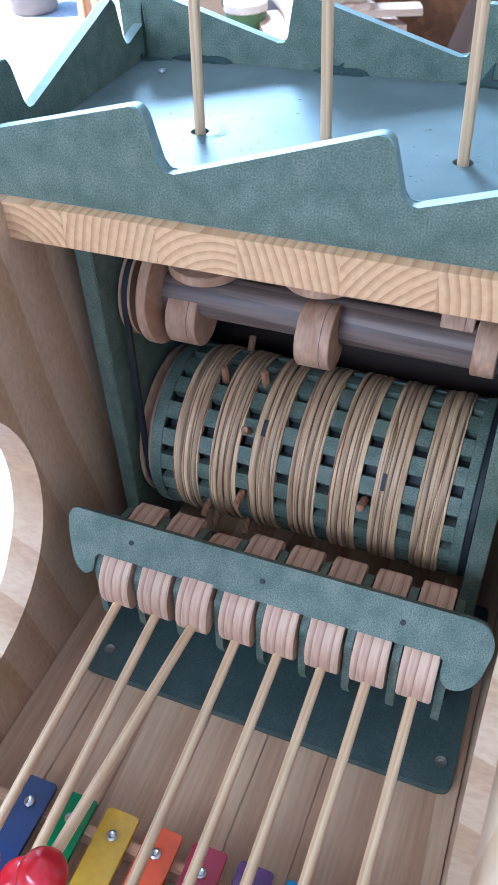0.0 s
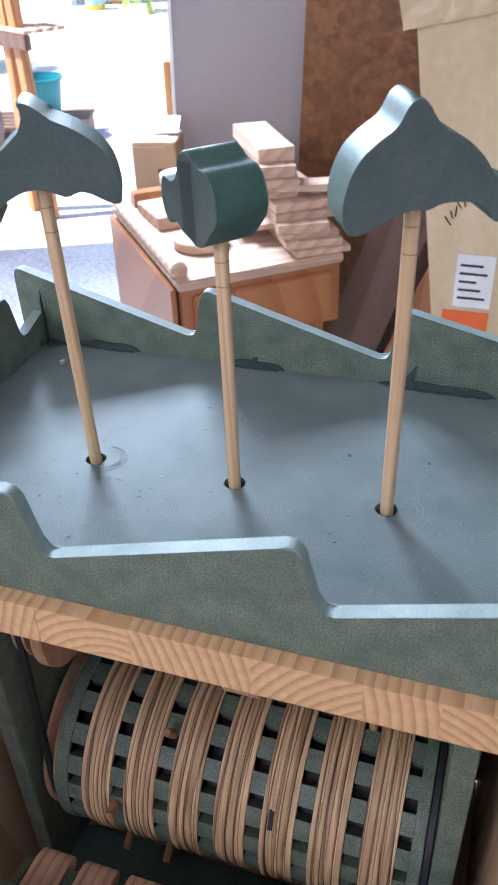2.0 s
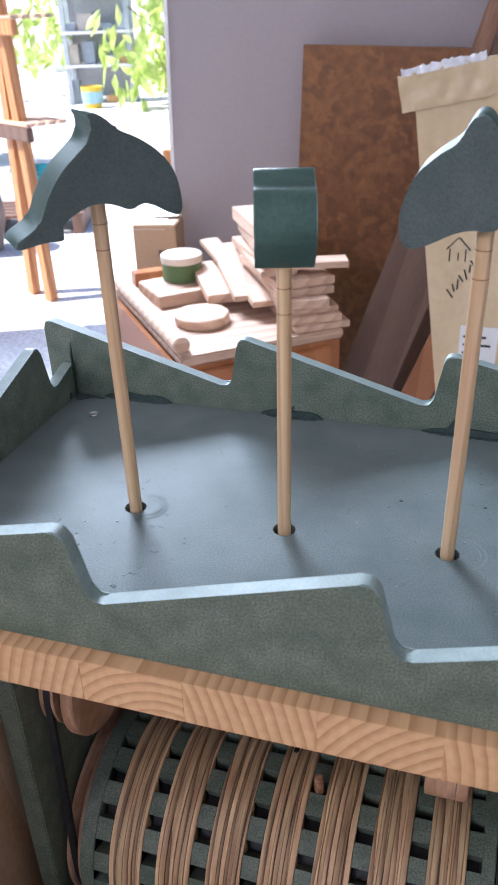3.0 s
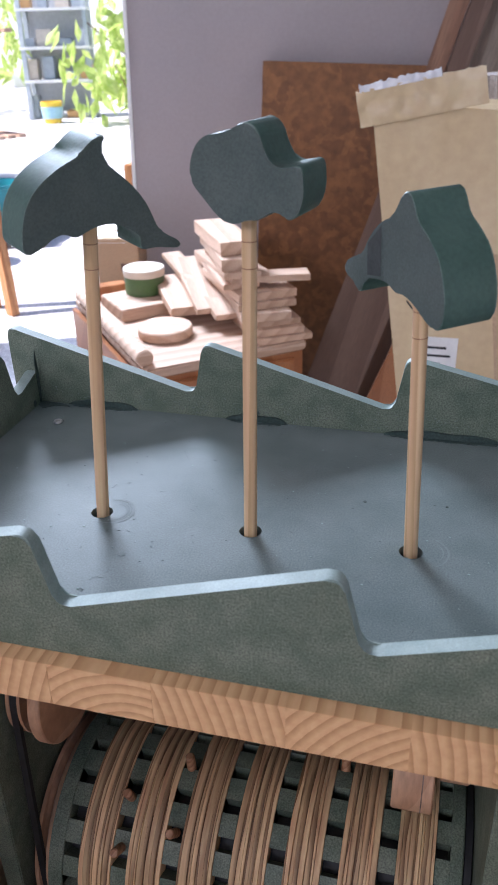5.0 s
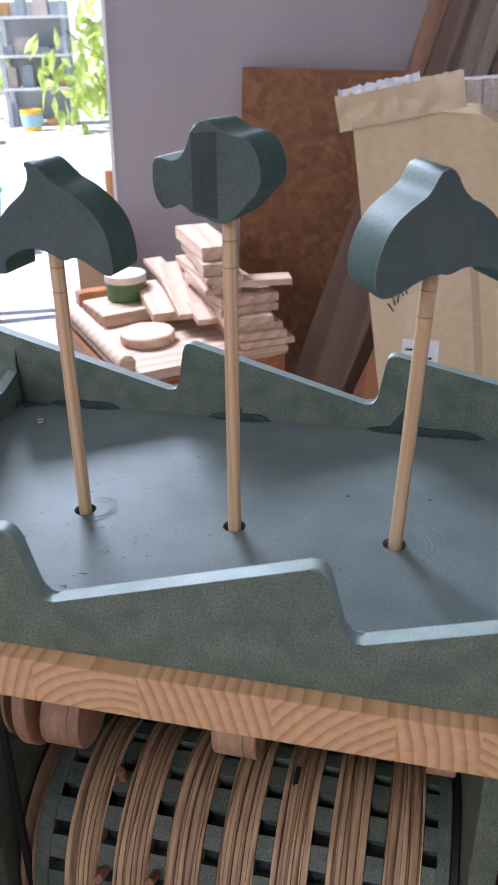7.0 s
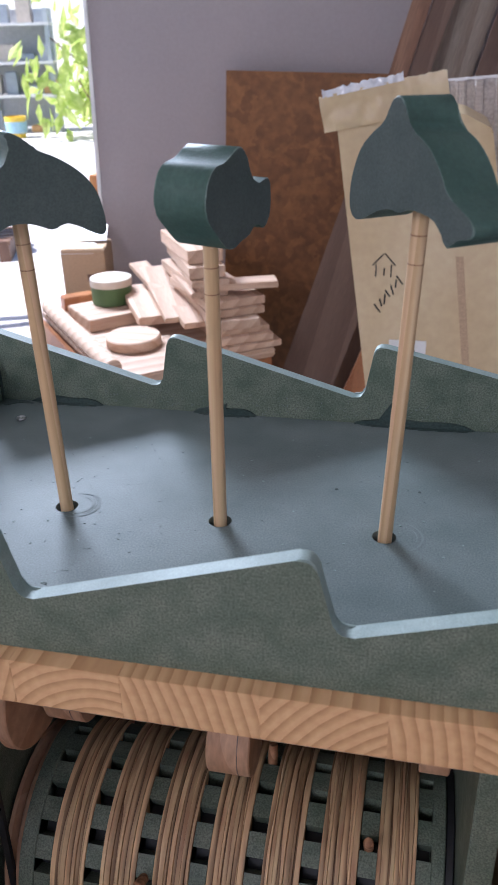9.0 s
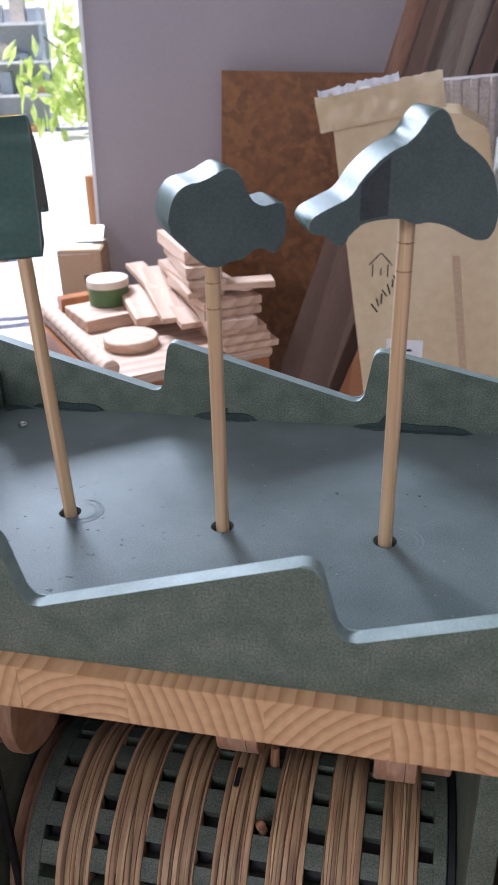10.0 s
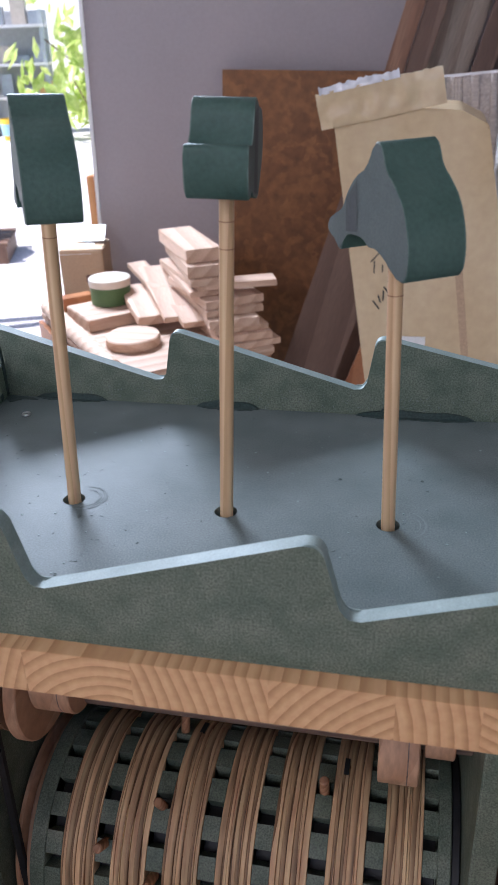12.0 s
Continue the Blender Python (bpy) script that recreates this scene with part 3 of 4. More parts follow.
def figure(name, label, outline, scale, u0, v0, depth, stripe):
    fig = thing(name, label, "figure")
    pts = smoothed(outline_of(outline, scale, u0, v0), 2)
    bm = extruded(pts, depth, "xz", 0.0004, 1, 1, 2)
    part("body", bm, [FISH_SIDE, FISH, WORN], fig, smooth=45)
    if stripe:
        bm = bmesh.new()
        a, b = stripe
        lo = [min((abs(u - q), v) for u, v in pts if v < 0.012)[1] for q in (a, b)]
        hi = [min((abs(u - q), v) for u, v in pts if v > 0.012)[1] for q in (a, b)]
        bm.faces.new([bm.verts.new((u, -depth / 2 - 0.00012, v)) for u, v in ((a, lo[0] + 0.0012), (b, lo[1] + 0.0012), (b, hi[1] - 0.0012), (a, hi[0] - 0.0012))])
        part("stripe", bm, STRIPE, fig, "dark band of paint")
    dowel = part("dowel", rod(0.0026, -0.178, 0.004, 20, 0.0005), DOWEL, fig, "pale wooden dowel")
    for z in (-0.0075, -0.0165):
        part("cut_line", rod(0.00265, z - 0.0002, z + 0.0002, 20, 0.00004), PEG, dowel, "thin scored line round the dowel")
    part("friction_disc", rod(0.021, -0.1835, -0.1780, 40, 0.0006), PLYDISC, fig, "flat plywood drive disc")
    return fig


figures = {
    "left": figure("dolphin_figure", "grey-green painted wooden dolphin with a pointed fin on a turning dowel", LEAPING, 1 / 11000, 382, 800, 0.0180, None),
    "middle": figure("fish_figure", "grey-green painted wooden fish with a dark band on a turning dowel", FISHLINE, 1 / 5950, 392, 372, 0.0195, (-0.0080, 0.0010)),
    "right": figure("dolphin_figure", "grey-green painted wooden dolphin with a dark patch on a turning dowel", DOLPHIN, 1 / 6300, 706, 388, 0.0190, (-0.0180, -0.0095)),
}


# ---- striker levers ----
rack = thing("striker_rack", "green MDF rack that holds eight striker levers on a rod", "rack")
part("base_plate", extruded(rounded([(-0.062, -0.067), (0.165, -0.067), (0.165, 0.06), (-0.062, 0.06)], 0.007), 0.006, "xy", 0.0005), PLATE, rack, "dull green base plate", m=pose(0, 0, FLOOR + 0.0032))
bar_line = rounded([(-0.067, 0.014, 0.006), (0.163, 0.014, 0.006), (0.169, 0.004, 0.006), (0.164, -0.018, 0.008), (0.153, -0.024, 0.007), (0.1465, -0.020, 0.004), (0.1465, -0.008, 0.002), (-0.0465, -0.008, 0.002), (-0.0465, -0.019, 0.003), (-0.052, -0.022, 0.004), (-0.059, -0.016, 0.006), (-0.067, 0.004, 0.008)], 0.006)
bar = part("bar", extruded(bar_line, 0.006, "xz", 0.0006), GREEN, rack, "green bar with turned-down rounded ends", m=pose(0, -0.0385, 0.8125, -38, 0, 0))
# black discs stand in for the shade inside the screw holes
for x in (-0.0265, 0.0502, 0.124):
    part("screw_hole_shade", rod(0.0014, -0.0004, 0.0004, 12, 0.0001), BLACK, bar, m=pose(x, -0.0031, 0.003, 90, 0, 0))
part("rod", rod(0.004, -0.062, 0.164, 16, 0.0005, pose(0, -0.036, 0.797) @ ALONG_X), DARKGREEN, rack)
LEVERX = [-0.0325 + 0.0241 * k for k in range(8)]
comb = rounded([(-0.052, 0.764), (-0.047, 0.751), (-0.042, 0.764), (-0.026, 0.768), (-0.022, 0.724), (-0.006, 0.724), (-0.006, 0.806), (-0.030, 0.812), (-0.050, 0.800)], 0.003)
for k in range(9):
    x = LEVERX[0] - 0.012 + 0.0241 * k
    bm = extruded(comb, 0.0042, "yz", 0.0004)
    bmesh.ops.translate(bm, vec=(x, 0, 0), verts=bm.verts)
    part("divider", bm, GREEN, rack)
for x, y in ((0.157, -0.052), (-0.05, -0.052)):
    part("screw", turned([(0.002, 0), (0.0034, 0.0008), (0.0032, 0.0016), (0.0015, 0.0012), (0.0012, 0.0004)], 16), STEEL, rack, m=pose(x, y, FLOOR + 0.0062))

LEVERPLY = wood("pink_plywood_edge", (0.62, 0.4, 0.27), (0.36, 0.19, 0.12), 60, (1, 0.12, 0.12), 0.6, 4.0, mixing=0.6, pore=420, vary=0.06, sharp=(0.6, 1.0), bands="X", wobble=0.8)
lever_side = smoothed([(0.036, 0.0), (0.037, 0.010), (0.016, 0.012), (-0.002, 0.014), (-0.016, 0.008), (-0.0215, -0.004), (-0.020, -0.020), (-0.012, -0.022), (-0.006, -0.012), (0.010, -0.008)], 2)
STRIKE = [2, 2, 14, 3, 3, 3, 3, 3]
levers = []
for k, x in enumerate(LEVERX):
    lv = thing("striker_lever", "plywood striker lever with a long dowel and a red ball", "lever", group="striker levers")
    head = part("block", extruded(lever_side, 0.0178, "yz", 0.0006), LEVERPLY, lv, "rounded layered plywood block")
    part("dowel", rod(0.0027, 0.0, 0.143, 16, 0.0005), DOWEL, lv, m=pose(0, -0.015, -0.0165, 97, 0, 0))
    part("ball", turned([(0.0105 * math.sin(a), 0.0105 * math.cos(a)) for a in np.linspace(3.1, 0.04, 14)], 24), REDLAC, lv, "glossy red lacquered ball", m=pose(0, -0.160, -0.0345))
    levers.append(lv)

xylo = thing("xylophone", "wooden xylophone with coloured metal bars", "xylophone")
part("frame", block(-0.078, 0.166, -0.158, -0.152, FLOOR + 0.0002, 0.729, 0.001), PINE, xylo, "pine rail under the bars")
part("frame", block(-0.078, 0.166, -0.222, -0.216, FLOOR + 0.0002, 0.729, 0.001), PINE, xylo, "pine rail under the bars")
BARS = [("blue", (0.006, 0.022, 0.1)), ("green", (0.01, 0.2, 0.05)), ("yellow", (0.62, 0.36, 0.01)), ("orange", (0.7, 0.09, 0.015)), ("crimson", (0.38, 0.01, 0.045)), ("purple", (0.11, 0.03, 0.16)), ("light_blue", (0.03, 0.25, 0.5)), ("red", (0.5, 0.015, 0.02))]
for k, (cname, c) in enumerate(BARS):
    x = -0.0385 + 0.0246 * k
    y1 = -0.142
    br = part("bar", extruded(rounded([(x - 0.009, -0.238 + 0.003 * k), (x + 0.009, -0.238 + 0.003 * k), (x + 0.009, y1), (x - 0.009, y1)], 0.002), 0.003, "xy", 0.0005), paint(cname + "_enamel", c, 0.25), xylo, cname.replace("_", " ") + " enamelled metal bar", m=pose(0, 0, 0.7308))
    part("screw", turned([(0.0026, 0.0), (0.0028, 0.0014), (0.0018, 0.002), (0.0008, 0.0012)], 14), STEEL, br, m=pose(x, -0.155, 0.0016))


# scuffs and specks on the deck
SCUFF = material("pale_scuff", (0.17, 0.205, 0.2), (0.23, 0.27, 0.265), (260, 260, 260), 0.6, 0.1, spec=0.1)
for x, y, r, a0, a1, w0 in ((-0.0158, 0.0752, 0.0088, -110, 110, 0.0008), (-0.0158, 0.0752, 0.0062, -120, 95, 0.0005), (-0.0158, 0.0752, 0.0074, -60, 60, 0.0003), (0.1105, 0.0745, 0.0102, -70, 75, 0.0005), (0.1105, 0.0745, 0.0082, -30, 50, 0.0003)):
    bm = bmesh.new()
    rings = []
    for k in range(26):
        a = radians(a0 + (a1 - a0) * k / 25)
        w = w0 * math.sin(math.pi * k / 25) * (0.7 + 0.3 * math.sin(2.7 * k)) + 0.00004
        rings.append([bm.verts.new((x + (r + d) * math.cos(a), y + (r + d) * math.sin(a), 1.00012)) for d in (-w, w)])
    for a, b in zip(rings, rings[1:]):
        bm.faces.new((a[0], a[1], b[1], b[0]))
    part("scuff", bm, SCUFF, surround, "pale rubbed ring on the deck")
rng = random.Random(3)
SPECK = [(0.0852, 0.1056, 0.0008), (0.1186, 0.1088, 0.0007)] + [(rng.uniform(-0.08, 0.16), rng.uniform(0.02, 0.16), rng.uniform(0.0002, 0.0005)) for _ in range(60)]
for x, y, r in SPECK:
    part("speck", rod(r, 0.9998, 1.0002, 8, 0.0001), DARKGREEN if r > 0.0005 else EDGE, surround, m=pose(x, y, 0))

# pale fibres pressed into the board of the deck and of the fence behind it
for name, count, place in (("deck_fibre", 260, lambda g: pose(g.uniform(-0.085, 0.17), g.uniform(0.012, 0.165), 1.00006, 0, 0, g.uniform(0, 180))), ("fence_fibre", 260, lambda g: pose(g.uniform(-0.09, 0.17), 0.1699, g.uniform(1.001, 1.011), 90, 0, 0) @ pose(0, 0, 0, 0, 0, g.uniform(0, 180)))):
    g = random.Random(17)
    bm = bmesh.new()
    for _ in range(count):
        L = g.uniform(0.0005, 0.0016)
        block(-L / 2, L / 2, -0.00008, 0.00008, -0.00005, 0.0001, 0.0, bm, place(g))
    tagged(part(name, bm, SCUFF, surround, smooth=None), "tiny pale wood fibres in the green board", kind="stuff")

# ---- background table and what lies on it ----
TURN_T = 40
table = thing("side_table", "low orange-brown wooden table covered with wood offcuts", "table", pose(-0.496, 1.243, 0, 0, 0, TURN_T))
TW, TD, TH = 0.38, 0.56, 0.54
part("tabletop", block(0, TW, 0, TD, TH - 0.022, TH, 0.004), SAWN, table, "pale scratched tabletop")
part("apron", block(0.006, TW - 0.006, 0.006, 0.026, TH - 0.16, TH - 0.0222, 0.002), TABLEWOOD, table)
part("apron", block(0.006, 0.026, 0.0262, TD - 0.006, TH - 0.16, TH - 0.0222, 0.002), TABLEWOOD, table)
part("apron", block(TW - 0.026, TW - 0.006, 0.0262, TD - 0.006, TH - 0.16, TH - 0.0222, 0.002), TABLEWOOD, table)
part("side_board", block(-0.012, 0.0, 0.02, TD - 0.01, TH - 0.30, TH - 0.0222, 0.002), TABLEWOOD, table)
part("drawer_front", block(0.03, TW - 0.03, -0.006, 0.0058, TH - 0.15, TH - 0.035, 0.003), TABLEWOOD, table)
for x in (0.03, TW - 0.07):
    for y in (0.03, TD - 0.07):
        part("leg", block(x, x + 0.04, y, y + 0.04, 0, TH - 0.0222, 0.004), TABLEWOOD, table)
part("edge_roll", rod(0.019, 0.02, TD * 0.93, 24, 0.003, pose(0.012, 0.005, TH + 0.016, -90, 0, 0)), SAWN, table, "rounded pale rail along the table edge")


def lying(name, label, cat, bm, mat, m, group=""):
    return tagged(part(name, bm, mat, None, "", m), label, cat, group)


lying("round_board", "round pale wooden disc lying on the table", "wood disc", rod(0.062, 0, 0.024, 48, 0.003), SAWN, pose(-0.526, 1.455, TH + 0.0005))
tin = thing("round_tin", "green round tin with a pale lid on the table", "tin", pose(-0.655, 1.668, TH + 0.0302))
part("can", turned([(0.047, 0), (0.05, 0.003), (0.05, 0.043), (0.048, 0.045)], 40), paint("green_tin", (0.07, 0.135, 0.045)), tin)
part("lid", turned([(0.0515, 0.0452), (0.052, 0.048), (0.052, 0.062), (0.05, 0.064)], 40), paint("cream_lid", (0.66, 0.57, 0.47)), tin, "cream lid")
lying("wood_block", "pale wood block lying on the table", "wood block", block(-0.065, 0.07, -0.075, 0.075, 0, 0.03, 0.002), SAWN, pose(-0.66, 1.615, TH, 0, 0, 44), "wood offcuts")
lying("wood_block", "small brown wood block at the table edge", "wood block", block(-0.04, 0.04, -0.02, 0.02, 0, 0.035, 0.002), TABLEWOOD, pose(-0.765, 1.70, TH, 0, 0, 40), "wood offcuts")
rng = random.Random(11)


def offcut(L, w, h, x, y, z, turn, lean=0.0, label="pale sawn pine offcut in a loose stack"):
    lying("wood_offcut", label, "wood offcut", block(-L / 2, L / 2, -w / 2, w / 2, 0, h, 0.0012), SAWN, pose(x, y, z, 0, lean, turn), "wood offcuts")


z = TH + 0.0005
for k in range(6):  # low pile with stepped ends towards the table's corner
    h = (0.014, 0.016, 0.013, 0.02, 0.016, 0.018)[k]
    back = 0.012 * k
    offcut(rng.uniform(0.25, 0.3), rng.uniform(0.11, 0.14), h, -0.325 - 0.75 * back, 1.575 + 0.5 * back, z, 119 + rng.uniform(-8, 8))
    z += h + 0.0006
LOW = z
for k in range(3):  # longer thin boards, their far ends sticking out
    h = (0.013, 0.011, 0.016)[k]
    offcut(0.31 - 0.02 * k, 0.085, h, -0.435 + 0.012 * k, 1.645 - 0.01 * k, z, 120 + (0, 5, -4)[k])
    z += h + 0.0006
offcut(0.16, 0.055, 0.014, -0.295, 1.555, z - 0.0146 - 0.0123, 20, 0, "pale board sticking out of the stack")
for k in range(2):  # thick pieces on top
    h = (0.026, 0.03)[k]
    offcut(0.27 - 0.025 * k, 0.082, h, -0.425 - 0.012 * k, 1.632 + 0.014 * k, z, 118 + (0, 4)[k], 0, "thick pale pine block on top of the stack")
    z += h + 0.0006
for L, w, h, x, y, up, turn, lean, rough in (
        (0.21, 0.062, 0.022, -0.563, 1.626, 0.030, 122, -6, "brown-edged sawn board"),
        (0.30, 0.066, 0.014, -0.510, 1.650, 0.058, 120, -9, "pale planed board"),
        (0.26, 0.058, 0.014, -0.462, 1.610, 0.048, 124, -8, "pale planed board"),
        (0.18, 0.05, 0.012, -0.575, 1.730, 0.075, 128, -8, "narrow sawn board")):
    offcut(L, w, h, x, y, TH + up, turn, lean, rough + " slumped against the stack of offcuts")

carton = thing("small_carton", "small cardboard carton with open white flaps behind the table", "carton", pose(-0.805, 1.885, 0, 0, 0, 12))
part("box", block(-0.058, 0.058, -0.07, 0.06, 0, 0.662, 0.003), CARD, carton)
LINING = paint("white_carton_lining", (0.78, 0.77, 0.76))
part("flap", block(-0.057, 0.030, -0.060, 0.0, 0, 0.003, 0.001), LINING, carton, "white open flap", m=pose(0, -0.012, 0.664, 14, 0, 0))
part("flap", block(-0.02, 0.056, -0.064, 0.0, 0, 0.003, 0.001), LINING, carton, "white open flap", m=pose(0, 0.052, 0.70, 30, 0, 0))
part("print", block(-0.012, 0.012, -0.0008, 0.0, 0, 0.02), DARKWOOD, carton, "small dark printed mark", m=pose(0.02, -0.0706, 0.575))

tagged(part("strand_board", block(0, 0.78, 0, 0.018, 0, 1.085, 0.001), OSB, None, "", pose(-0.447, 1.90, 0, -2.2, 2.0, 0)), "brown oriented strand board leaning on the wall", "board")

# tall carton, leaning, its torn top folded over
big = thing("tall_carton", "tall film-wrapped cardboard carton with a torn folded top", "carton", pose(0.0, 1.1, 0.0))
bm = extruded(rounded([(0.112, 0.0), (0.40, 0.0), (0.190, 1.035), (0.150, 1.055), (-0.038, 1.066)], 0.006), 0.16, "xz", 0.004)
bmesh.ops.translate(bm, vec=(0, 0.08, 0), verts=bm.verts)
part("box", bm, CARD_WRAPPED, big)


def crumpled(nx, nz, w, h, amp, seed, ragged=0.0):
    """A thin crumpled sheet in the xz plane with a ragged upper edge, closed behind."""
    bm = bmesh.new()
    rows = []
    for d in (0, 1):
        rows.append([[bm.verts.new((w * i / nx, (-amp * (0.6 + noise.noise((i * 0.31, j * 0.28, seed)) + 0.3 * noise.noise((i * 0.9, j * 0.7, seed + 4)))) * (1 - d) + 0.003 * d, h * j / nz + (ragged * noise.noise((i * 0.7, 3.3, seed)) if j == nz else 0.0))) for i in range(nx + 1)] for j in range(nz + 1)])
    for g in rows:
        for j in range(nz):
            for i in range(nx):
                bm.faces.new((g[j][i], g[j][i + 1], g[j + 1][i + 1], g[j + 1][i]))
    a, b = rows
    for j in range(nz):
        bm.faces.new((a[j][0], a[j + 1][0], b[j + 1][0], b[j][0]))
        bm.faces.new((a[j][nx], a[j + 1][nx], b[j + 1][nx], b[j][nx]))
    for i in range(nx):
        bm.faces.new((a[0][i], a[0][i + 1], b[0][i + 1], b[0][i]))
        bm.faces.new((a[nz][i], a[nz][i + 1], b[nz][i + 1], b[nz][i]))
    return bm


part("folded_rim", crumpled(30, 8, 0.184, 0.05, 0.006, 2.0, 0.003), CARD_WRAPPED, big, "crumpled folded cardboard rim", m=pose(-0.052, -0.003, 1.03, 0, -11, 0))
# the highlight on the clear film is put into this strip's white colour
part("film", crumpled(30, 4, 0.118, 0.011, 0.006, 7.0, 0.005), FILM, big, "crinkled film coloured white for the highlight on it", m=pose(-0.055, -0.005, 1.078, 0, -11, 0))
part("label", block(0.06, 0.12, -0.0015, -0.0003, 0.62, 0.71), paint("white_paper", (0.75, 0.74, 0.72)), big, "white paper shipping label")
for k in range(5):
    part("text_bar", block(0.066, 0.11 - 0.008 * (k % 3), -0.0019, -0.0016, 0.634 + 0.014 * k, 0.638 + 0.014 * k), BLACK, big)
part("label", block(0.045, 0.12, -0.0015, -0.0003, 0.56, 0.612), paint("orange_print", (0.75, 0.13, 0.02)), big, "orange printed strip")
# house-shaped mark and illegible script
for x, z, L, a in ((0.036, 0.842, 0.026, 48), (0.055, 0.842, 0.026, -48), (0.033, 0.824, 0.02, 90), (0.057, 0.824, 0.02, 90), (0.046, 0.822, 0.012, 90)):
    part("printed_line", block(-L / 2, L / 2, -0.0008, 0, -0.0009, 0.0009), BLACK, big, m=pose(x, -0.0003, z, 0, -a, 0))
for k in range(7):
    part("text_bar", block(-0.0012, 0.0012, -0.0008, 0, -0.0085 + 0.004 * (k % 2), 0.0085), BLACK, big, m=pose(0.038 + 0.0055 * k, -0.0003, 0.762 + 0.008 * k, 0, -38 + 20 * (k % 3), 0))
part("tape", extruded([(0.262, 0.1), (0.274, 0.1), (0.166, 0.85), (0.154, 0.85)], 0.0008, "xz"), CARD, big, "strip of brown tape", m=pose(0, -0.0006, 0))

# boards and packaging beside the cartons
for x, y, lean, tilt, L, w, mat in ((-0.29, 1.60, 18.5, -6, 1.0, 0.13, DARKWOOD), (-0.17, 1.66, 21, -6, 0.85, 0.07, TABLEWOOD), (-0.12, 1.72, 12, -5, 0.95, 0.12, DARKWOOD)):
    lying("leaning_board", "dark brown board leaning against the wall", "board", block(-w / 2, w / 2, -0.012, 0.012, 0, L, 0.002), mat, pose(x, y, 0.005, tilt, lean, 0), "leaning boards")
GREYBOARD = wood("grey_board", (0.3, 0.24, 0.19), (0.23, 0.17, 0.13), 16, (1, 1, 0.06), 0.6, 2.0)
BATTEN = wood("brown_batten", (0.26, 0.13, 0.075), (0.19, 0.085, 0.045), 16, (1, 1, 0.06), 0.55, 2.0)
lying("leaning_board", "reddish brown batten leaning in the corner", "board", block(-0.02, 0.02, -0.015, 0.015, 0, 1.7, 0.002), BATTEN, pose(-0.30, 1.755, 0.005, -2, 16.5, 0), "leaning boards")
lying("leaning_board", "dark brown board leaning in the corner", "board", block(-0.022, 0.022, -0.01, 0.01, 0, 1.7, 0.002), DARKWOOD, pose(-0.255, 1.76, 0.005, -2, 16.5, 0), "leaning boards")
lying("leaning_board", "wide grey-brown board leaning in the corner", "board", block(-0.05, 0.05, -0.01, 0.01, 0, 1.7, 0.002), GREYBOARD, pose(-0.18, 1.83, 0.005, -2, 16, 0), "leaning boards")
lying("leaning_board", "narrow dark board leaning in the corner", "board", block(-0.022, 0.022, -0.012, 0.012, 0, 1.7, 0.002), DARKWOOD, pose(-0.10, 1.80, 0.005, -2, 16, 0), "leaning boards")
lying("leaning_board", "dark-stained panel leaning in the corner", "board", block(-0.16, 0.16, -0.009, 0.009, 0, 1.7, 0.002), DARKPANEL, pose(0.10, 1.87, 0.005, -2, 14, 0), "leaning boards")
for k, (x, y, z, t) in enumerate(((0.235, 1.33, 0.0, -8), (0.30, 1.37, 0.0, 12))):
    pk = thing("packaging_bundle", "bundle of grey crumpled corrugated packaging", "packaging", pose(x, y, z, 0, -4, t))
    part("core", block(-0.07, 0.12, 0.0, 0.1, 0.0, 1.09 - 0.06 * k, 0.006), CORRUGATED, pk)
    for j in range(19):
        part("flute", rod(0.0045, 0.0, 0.40, 8, 0.001), CORRUGATED, pk, m=pose(-0.065 + 0.01 * j, -0.002, 0.69 - 0.06 * k, 0, 1.5 * math.sin(2 * j), 0))
lying("plastic_bag", "white crumpled plastic bag hanging from the packaging", "bag", crumpled(14, 14, 0.16, 0.14, 0.03, 5.0, 0.02), FILM, pose(0.215, 1.28, 0.86))

# ---- outside ----
setting("door_jamb", block(-0.888, -0.862, 2.14, 2.2, 0, 0.8, 0.003), ORANGEWOOD, "orange-brown timber post beside the doorway", "post")

stand = thing("timber_stand", "orange-brown timber stand with two slatted shelves in the yard", "stand", pose(-1.93, 3.0, 0, 0, 0, -30))
for x, t in ((-0.06, 3), (0.10, -3)):
    part("post", block(-0.028, 0.028, -0.02, 0.02, 0, 1.32, 0.003), ORANGEWOOD, stand, m=pose(x, 0, 0, 0, t, 0))
for z in (0.70, 1.09):
    part("rail", block(-0.14, 0.20, -0.048, -0.0205, z, z + 0.055, 0.003), DARKWOOD if z < 1 else ORANGEWOOD, stand)
    for k in range(4):
        part("slat", block(-0.13, 0.19, -0.04 + 0.05 * k, -0.005 + 0.05 * k, z + 0.056, z + 0.07, 0.002), SAWN, stand)

tub = thing("plastic_tub", "teal plastic tub on a dark pallet in the yard", "tub", pose(-2.60, 4.2, 0.121))
part("body", turned([(0.11, 0), (0.118, 0.005), (0.145, 0.22), (0.135, 0.222), (0.11, 0.02)], 32), paint("teal_plastic", (0.01, 0.2, 0.24)), tub)
part("rim", turned([(0.145, 0.205), (0.155, 0.21), (0.155, 0.225), (0.146, 0.226)], 32, caps=False), paint("teal_plastic", (0.01, 0.2, 0.24)), tub)
pallet = thing("low_pallet", "dark wooden pallet under a tub", "pallet", pose(-2.62, 4.2, 0, 0, 0, 20))
for k in range(5):
    part("slat", block(-0.3, 0.3, -0.22 + 0.09 * k, -0.15 + 0.09 * k, 0.1, 0.12, 0.002), DARKWOOD, pallet)
